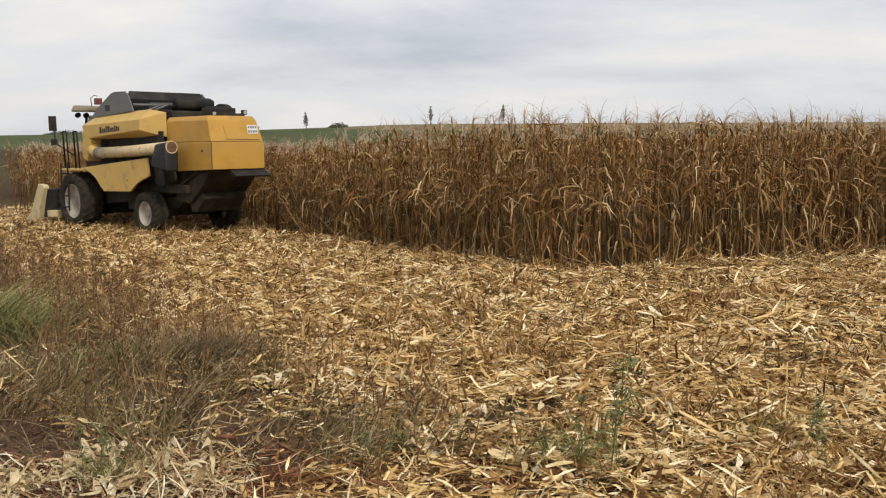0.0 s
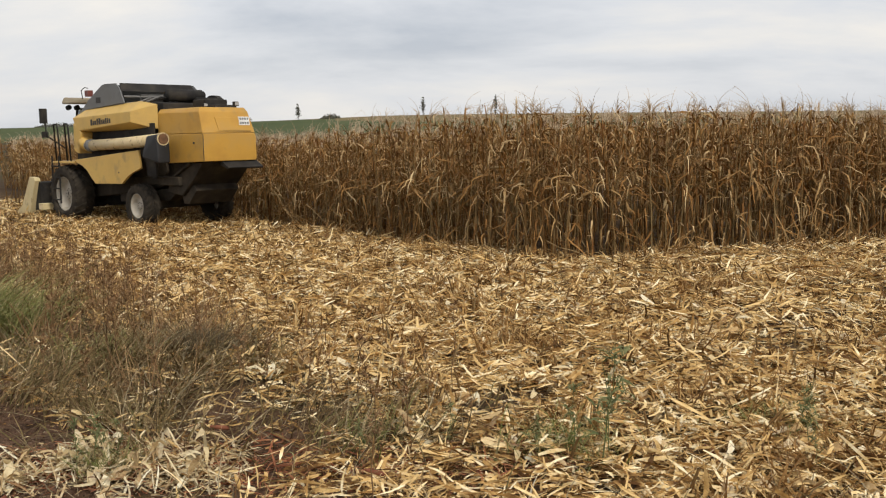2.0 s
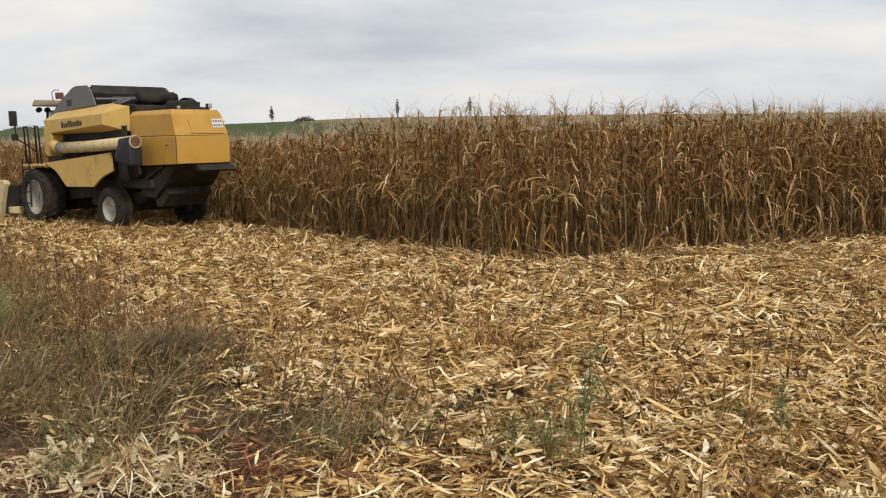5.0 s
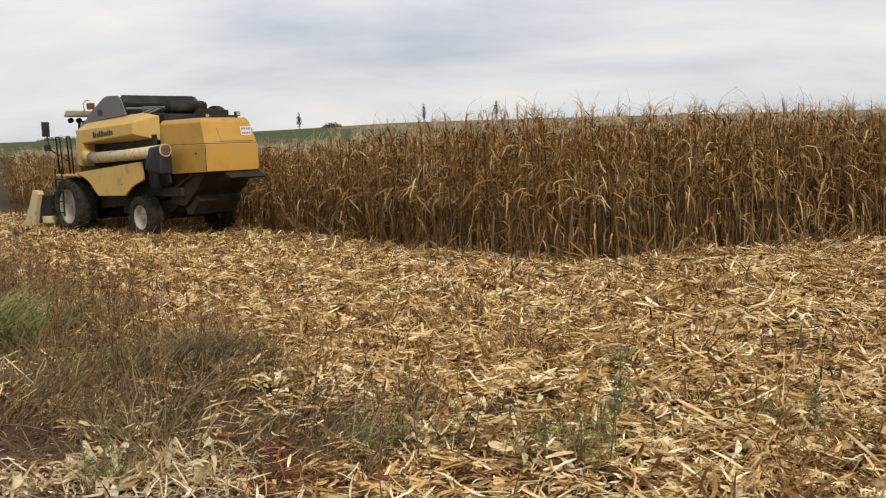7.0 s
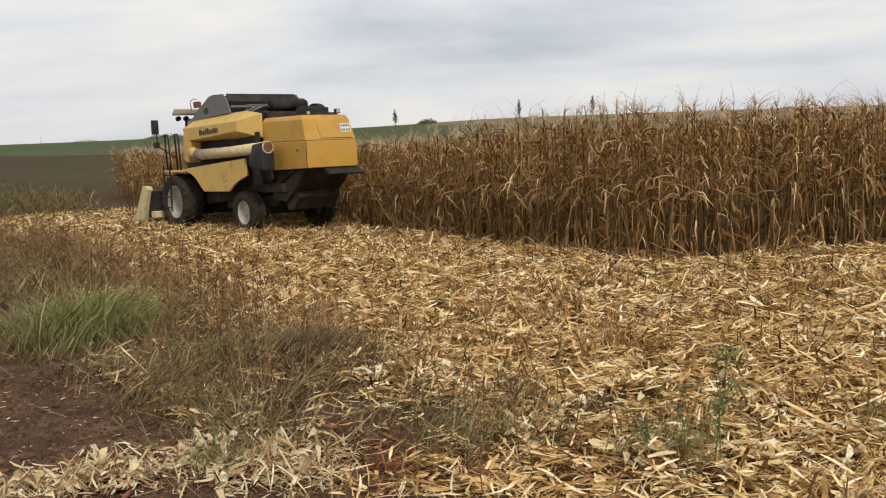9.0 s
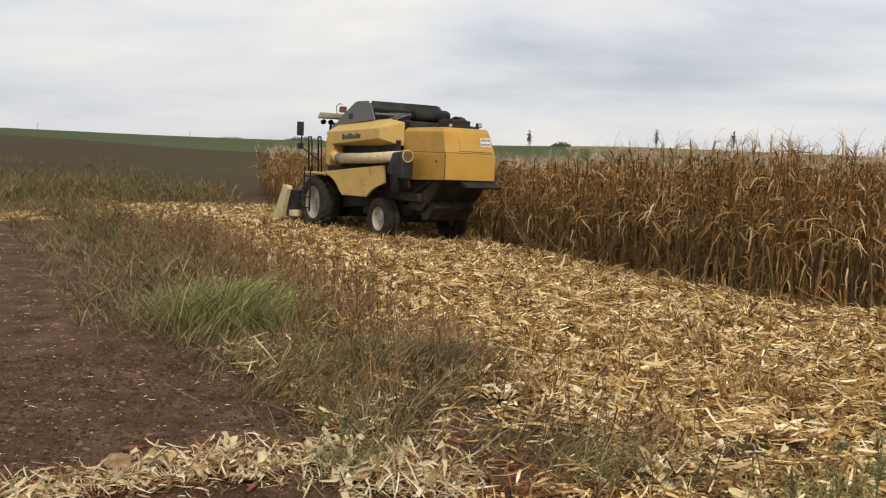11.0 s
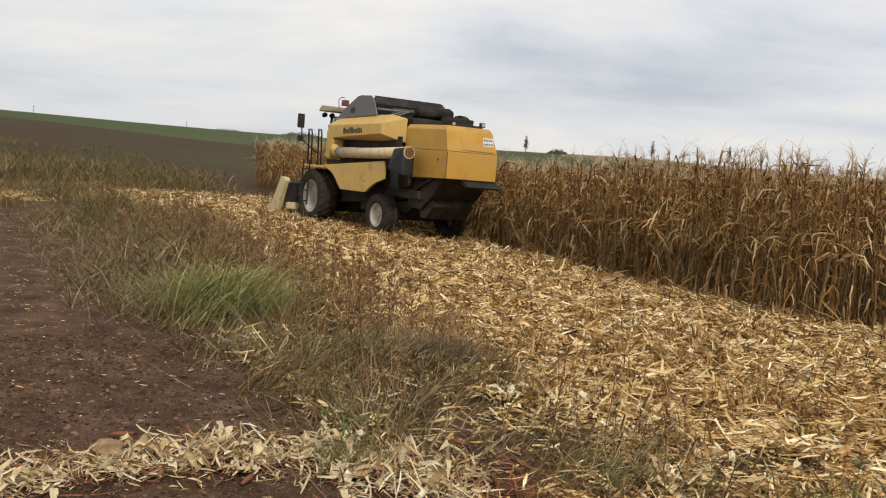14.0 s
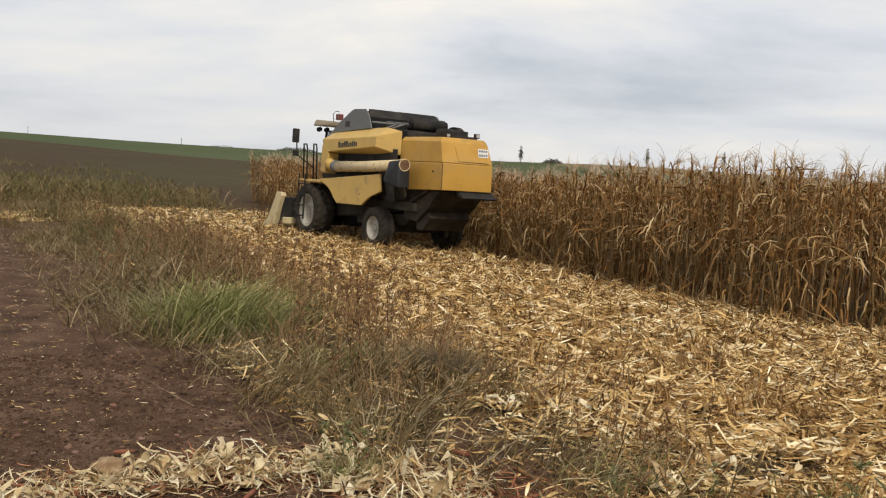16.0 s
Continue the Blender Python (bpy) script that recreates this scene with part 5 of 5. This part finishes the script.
def weed_model(rng, label, stem_mat, head_mat, height, leafy):
    h = thing("weed_plant", label, "weed", "tall weeds")
    k = 7
    z = np.linspace(0, height, k)
    bend = np.cumsum(rng.normal(0, 0.02 * height, (k, 2)), 0)
    line = np.stack([bend[:, 0], bend[:, 1], z], 1) - np.array([bend[0, 0], bend[0, 1], 0])
    soup("stem", [(*tubes(line[None], np.linspace(0.006, 0.002, k)[None], 5), 0)], [stem_mat], h)
    for i in range(8):
        f = rng.uniform(0.25, 0.97)
        base = np.array([np.interp(f * height, z, line[:, 0]), np.interp(f * height, z, line[:, 1]), f * height])
        yaw, ln = rng.uniform(0, math.tau), rng.uniform(0.12, 0.30) * (1.25 - f) * height
        t = np.linspace(0, 1, 5)
        br = base + np.stack([np.cos(yaw) * t * ln * 0.6, np.sin(yaw) * t * ln * 0.6, ln * (0.9 * t - 0.15 * t * t)], 1)
        v, q = tubes(br[None], np.linspace(0.003, 0.0012, 5)[None], 3)
        n = 7 if leafy else 24
        lines, halves = [], []
        for j in range(n):
            p_ = br[0] + (br[-1] - br[0]) * rng.uniform(0.25, 1.05)
            l_, h_ = leaf_arrays(rng, p_, rng.uniform(0, math.tau), rng.uniform(0.06, 0.15) if leafy else rng.uniform(0.016, 0.05), rng.uniform(0.010, 0.022) if leafy else rng.uniform(0.008, 0.018), rng.uniform(0, 60), rng.uniform(-60, 20), 4 if leafy else 3)
            lines.append(l_)
            halves.append(h_)
        v2, q2 = ribbons(np.array(lines), np.array(halves))
        soup("branch", [(v, q, 0), (v2, q2, 1)], [stem_mat, head_mat], h)
    return h


def build_weeds():
    rng = np.random.default_rng(41)
    dry = [weed_model(rng, "thin dry brown weed with seed heads at the field edge", M_WEEDSTEM, M_WEEDHEAD, rng.uniform(0.8, 1.15), False) for _ in range(5)]
    green = [weed_model(rng, "slender grey-green weed with narrow leaves", M_GREENWEED, M_GREENWEED, rng.uniform(0.75, 1.0), True) for _ in range(3)]
    spots = [(-5.85, 13.2, 1.15), (-6.1, 14.3, 1.2), (-3.55, 8.5, 0.9), (-4.3, 10.6, 0.95), (-3.2, 9.3, 0.85), (-2.4, 8.1, 0.8), (-4.7, 11.9, 0.9), (-3.7, 11.1, 0.85), (-0.9, 8.0, 0.7)]
    for i in range(80):
        w = rng.uniform(4, 33)
        s = rng.normal(4.5, 0.75)
        x, y = plan(s, w)
        spots.append((x, y, rng.uniform(0.5, 1.0)))
    for i in range(130):
        s, w = rng.normal(4.6, 0.6), rng.uniform(11, 23)
        x, y = plan(s, w)
        spots.append((x, y, rng.uniform(0.6, 1.0)))
    for i in range(46):
        x, y = plan(rng.uniform(2.1, 3.8), rng.uniform(13, 26))
        spots.append((x, y, rng.uniform(0.6, 1.1)))
    for i in range(26):
        x, y = plan(rng.uniform(3.6, 5.4), rng.uniform(9, 14))
        spots.append((x, y, rng.uniform(0.8, 1.15)))
    for i, (x, y, sc) in enumerate(spots):
        m_ = pose(x, y, ground_z(x, y) - 0.01, rng.normal(0, 5), rng.normal(0, 5), rng.uniform(0, 360))
        ob = dry[i] if i < 5 else copy_thing(dry[int(rng.integers(0, 5))], m_)
        if i < 5:
            ob.matrix_world = m_
        ob.scale = (sc, sc, sc)
    for i, (x, y, sc) in enumerate([(1.18, 6.5, 1.12), (1.30, 6.75, 0.95), (1.05, 6.9, 0.7), (0.75, 6.6, 0.6), (2.95, 7.1, 0.75), (3.1, 7.6, 0.55), (-2.50, 6.70, 0.70), (-2.62, 6.62, 0.55), (-2.40, 6.85, 0.50), (-0.55, 6.7, 0.5), (0.1, 7.0, 0.45), (2.75, 6.5, 0.5)]):
        m_ = pose(x, y, ground_z(x, y) - 0.01, rng.normal(0, 4), rng.normal(0, 4), rng.uniform(0, 360))
        ob = green[i] if i < 3 else copy_thing(green[int(rng.integers(0, 3))], m_)
        if i < 3:
            ob.matrix_world = m_
        ob.scale = (sc, sc, sc)


build_weeds()


# ---- the track: crumbs of soil, stones, scraps ----
def build_track_clutter():
    rng = np.random.default_rng(43)
    x, y, s, w = scatter(rng, 9000, -3.5, 3.4, 2, 26)
    ob = soup("track_scraps", [(*litter(rng, x, y, 0.015, 0.09, 0.003, 0.010, 6, 0.012), 0)], [M_STRAW])
    tagged(ob, "small scraps of straw on the dirt track", "straw", kind="stuff")
    x, y, s, w = scatter(rng, 40000, -3.0, 3.0, 4, 11.5)
    vs, qs = [], []
    for i in range(len(x)):
        r = 0.0035 + 0.016 * rng.random() ** 5
        z = ground_z(x[i], y[i])
        c = np.array([(a, b, c_) for c_ in (-0.4, 0.8) for a, b in ((-1, -1), (1, -1), (1, 1), (-1, 1))], float) * r * rng.uniform(0.6, 1.2, (8, 3)) + [x[i], y[i], z]
        vs.append(c)
        qs.append(np.array([(4, 5, 6, 7), (0, 1, 5, 4), (1, 2, 6, 5), (2, 3, 7, 6), (3, 0, 4, 7)]) + 8 * i)
    ob = soup("soil_crumbs", [(np.concatenate(vs), np.concatenate(qs), 0)], [M_CRUMB])
    tagged(ob, "crumbs of reddish soil on the track", "soil", kind="stuff")

    def stone():
        bm = bmesh.new()
        bmesh.ops.create_icosphere(bm, subdivisions=2, radius=1)
        seed = rng.uniform(0, 50)
        for v in bm.verts:
            v.co *= 1 + 0.35 * noise.noise(v.co * 1.3 + Vector((seed, 0, 0)))
            v.co.z *= 0.6
        return part("stone", bm, M_STONE, None, smooth_=True)
    models = [tagged(stone(), "small dusty reddish stone on the dirt track", "stone", "stones on the track") for _ in range(4)]
    spots = [(-5.25, 6.75, 0.035), (-4.35, 7.1, 0.03), (-4.75, 6.7, 0.03), (-4.62, 6.6, 0.03), (-5.0, 7.4, 0.028), (-4.15, 7.3, 0.022)]
    for i in range(36):
        s, w = rng.uniform(-2.5, 2.2), rng.uniform(5, 16)
        spots.append((*plan(s, w), rng.uniform(0.012, 0.034)))
    for i, (x, y, r) in enumerate(spots):
        m_ = pose(x, y, ground_z(x, y) + r * 0.25, 0, 0, rng.uniform(0, 360))
        ob = models[i] if i < 4 else copy_thing(models[i % 4], m_)
        if i < 4:
            ob.matrix_world = m_
        ob.scale = (r, r * rng.uniform(0.7, 1.2), r)
    lump = bmesh.new()
    bmesh.ops.create_icosphere(lump, subdivisions=4, radius=0.10)
    for v in lump.verts:
        v.co.x *= 1.3
        v.co *= 1 + 0.45 * noise.noise(v.co * 11) + 0.26 * noise.noise(v.co * 30)
        v.co.z = v.co.z * 0.75 + 0.05
    ob = part("crumpled_husk", lump, M_BROWNHUSK, None, smooth_=True)
    ob.matrix_world = pose(-4.06, 6.20, ground_z(-4.06, 6.20) + 0.03, 0, 0, 30)
    tagged(ob, "crumpled brown ball of husk beside the heap", "husk")
    # white curled scrap of husk at the edge of the track
    l_, h_ = leaf_arrays(rng, np.array([0, 0, 0.01]), 0.2, 0.19, 0.045, 25, -25, 7)
    ob = soup("husk_scrap", [(*cupped(l_, h_, 0.5), 0)], [M_BONE])
    ob.matrix_world = pose(-3.74, 7.60, ground_z(-3.74, 7.60), 0, 0, 20)
    tagged(ob, "white curled husk scrap on bare soil", "husk scrap")


build_track_clutter()


# ---- far off: trees, hedge, wood, poles ----
def far_tree(name, label, bearing, dist, height, spread, n, slim=True):
    rng = np.random.default_rng(int(bearing * 100) % 9973 + 17)
    x, y = -dist * math.sin(radians(bearing)), dist * math.cos(radians(bearing))
    z = ground_z(x, y) - 0.2
    h = thing(name, label, name.replace("_", " "), at=pose(x, y, z))
    k = 5
    t = np.linspace(0, 1, k)
    trunk = np.stack([0.05 * height * np.sin(t * 2), 0 * t, height * 0.92 * t], 1)
    limbs = [trunk]
    rad = [np.linspace(0.035, 0.008, k) * height * 0.6]
    for i in range(9):
        f, a = rng.uniform(0.15, 0.8), rng.uniform(0, math.tau)
        ln = spread * rng.uniform(0.5, 1.0)
        b = np.array([0.05 * height * math.sin(f * 2), 0, height * 0.92 * f])
        limbs.append(b + np.stack([np.cos(a) * ln * t, np.sin(a) * ln * t, ln * t * (1.6 if slim else 0.6)], 1))
        rad.append(np.linspace(0.010, 0.003, k) * height * 0.6)
    soup("trunk", [(*tubes(np.array(limbs), np.array(rad), 5), 0)], [M_BARK], h)
    p_ = rng.normal(0, 1, (n, 3)) * np.array([spread * 0.42, spread * 0.42, height * 0.20]) + np.array([0, 0, height * 0.58])
    p_[:, 2] = np.clip(p_[:, 2], height * 0.05, height)
    p_[:, :2] *= (1.15 - np.abs(p_[:, 2:3] / height - 0.45))
    d = unit(rng.normal(0, 1, (n, 3)))
    sz = height * rng.uniform(0.02, 0.05, (n, 1))
    line = np.stack([p_ - d * sz, p_, p_ + d * sz], 1)
    half = np.repeat((unit(np.cross(d, rng.normal(0, 1, (n, 3)))) * sz * 0.6)[:, None], 3, 1) * np.array([0.5, 1, 0.3])[None, :, None]
    soup("crown", [(*ribbons(line, half), 0)], [M_TREE], h)
    return h


def far_hedge(name, label, b0, b1, dist, height, n, cat):
    rng = np.random.default_rng(int(abs(b0) * 50) + 3)
    b = rng.uniform(b0, b1, n)
    x, y = -dist * np.sin(np.radians(b)), dist * np.cos(np.radians(b))
    bb = (b0 + b1) / 2
    zc = ground_z(-dist * math.sin(radians(bb)), dist * math.cos(radians(bb)))
    edge = np.clip(1 - np.abs((b - bb) / (b1 - b0) * 2) ** 3, 0.1, 1)
    lump = 0.65 + 0.35 * np.sin(b * 37) * np.cos(b * 91)
    p_ = np.stack([x, y + rng.normal(0, height, n), zc - 0.3 + rng.uniform(0, 1, n) * height * edge * lump], 1)
    d = unit(rng.normal(0, 1, (n, 3)))
    sz = height * rng.uniform(0.05, 0.13, (n, 1))
    line = np.stack([p_ - d * sz, p_, p_ + d * sz], 1)
    half = np.repeat((unit(np.cross(d, rng.normal(0, 1, (n, 3)))) * sz * 0.6)[:, None], 3, 1)
    ob = soup(name, [(*ribbons(line, half), 0)], [M_TREE])
    return tagged(ob, label, cat, kind="stuff")


far_tree("poplar_tree", "slim half-bare tree on the far field edge", 8.2, 720, 12.5, 1.9, 230)
far_tree("poplar_tree", "slim half-bare tree on the far field edge", 0.75, 720, 13.5, 1.9, 190)
far_tree("poplar_tree", "slim half-bare tree on the far field edge", -3.6, 720, 15.0, 1.8, 180)
far_tree("small_tree", "small bare tree on the far skyline", 11.0, 720, 3.6, 1.6, 160, False)
far_hedge("hedge", "low dark hedge on the far skyline", 5.65, 6.85, 720, 4.6, 900, "hedge")
far_hedge("distant_wood", "dark distant wood on the horizon", 20.4, 22.7, 900, 4.5, 1400, "wood")
far_hedge("hedge", "low dark hedge on the far skyline", 25.2, 26.6, 800, 2.2, 400, "hedge")


def utility_pole(bearing, dist, height):
    x, y = -dist * math.sin(radians(bearing)), dist * math.cos(radians(bearing))
    h = thing("utility_pole", "thin utility pole on the far skyline", "utility pole", "far poles", at=pose(x, y, ground_z(x, y) - 0.3, 0, 0, bearing))
    part("pole", tube([(0, 0, 0), (0, 0, height)], [0.16, 0.10], 8), M_BARK, h)
    part("crossarm", block((-0.9, -0.06, height - 0.6), (0.9, 0.06, height - 0.45), 0.01), M_BARK, h)


utility_pole(14.2, 700, 7.5)
utility_pole(28.3, 800, 5.0)
utility_pole(36.5, 700, 6.0)
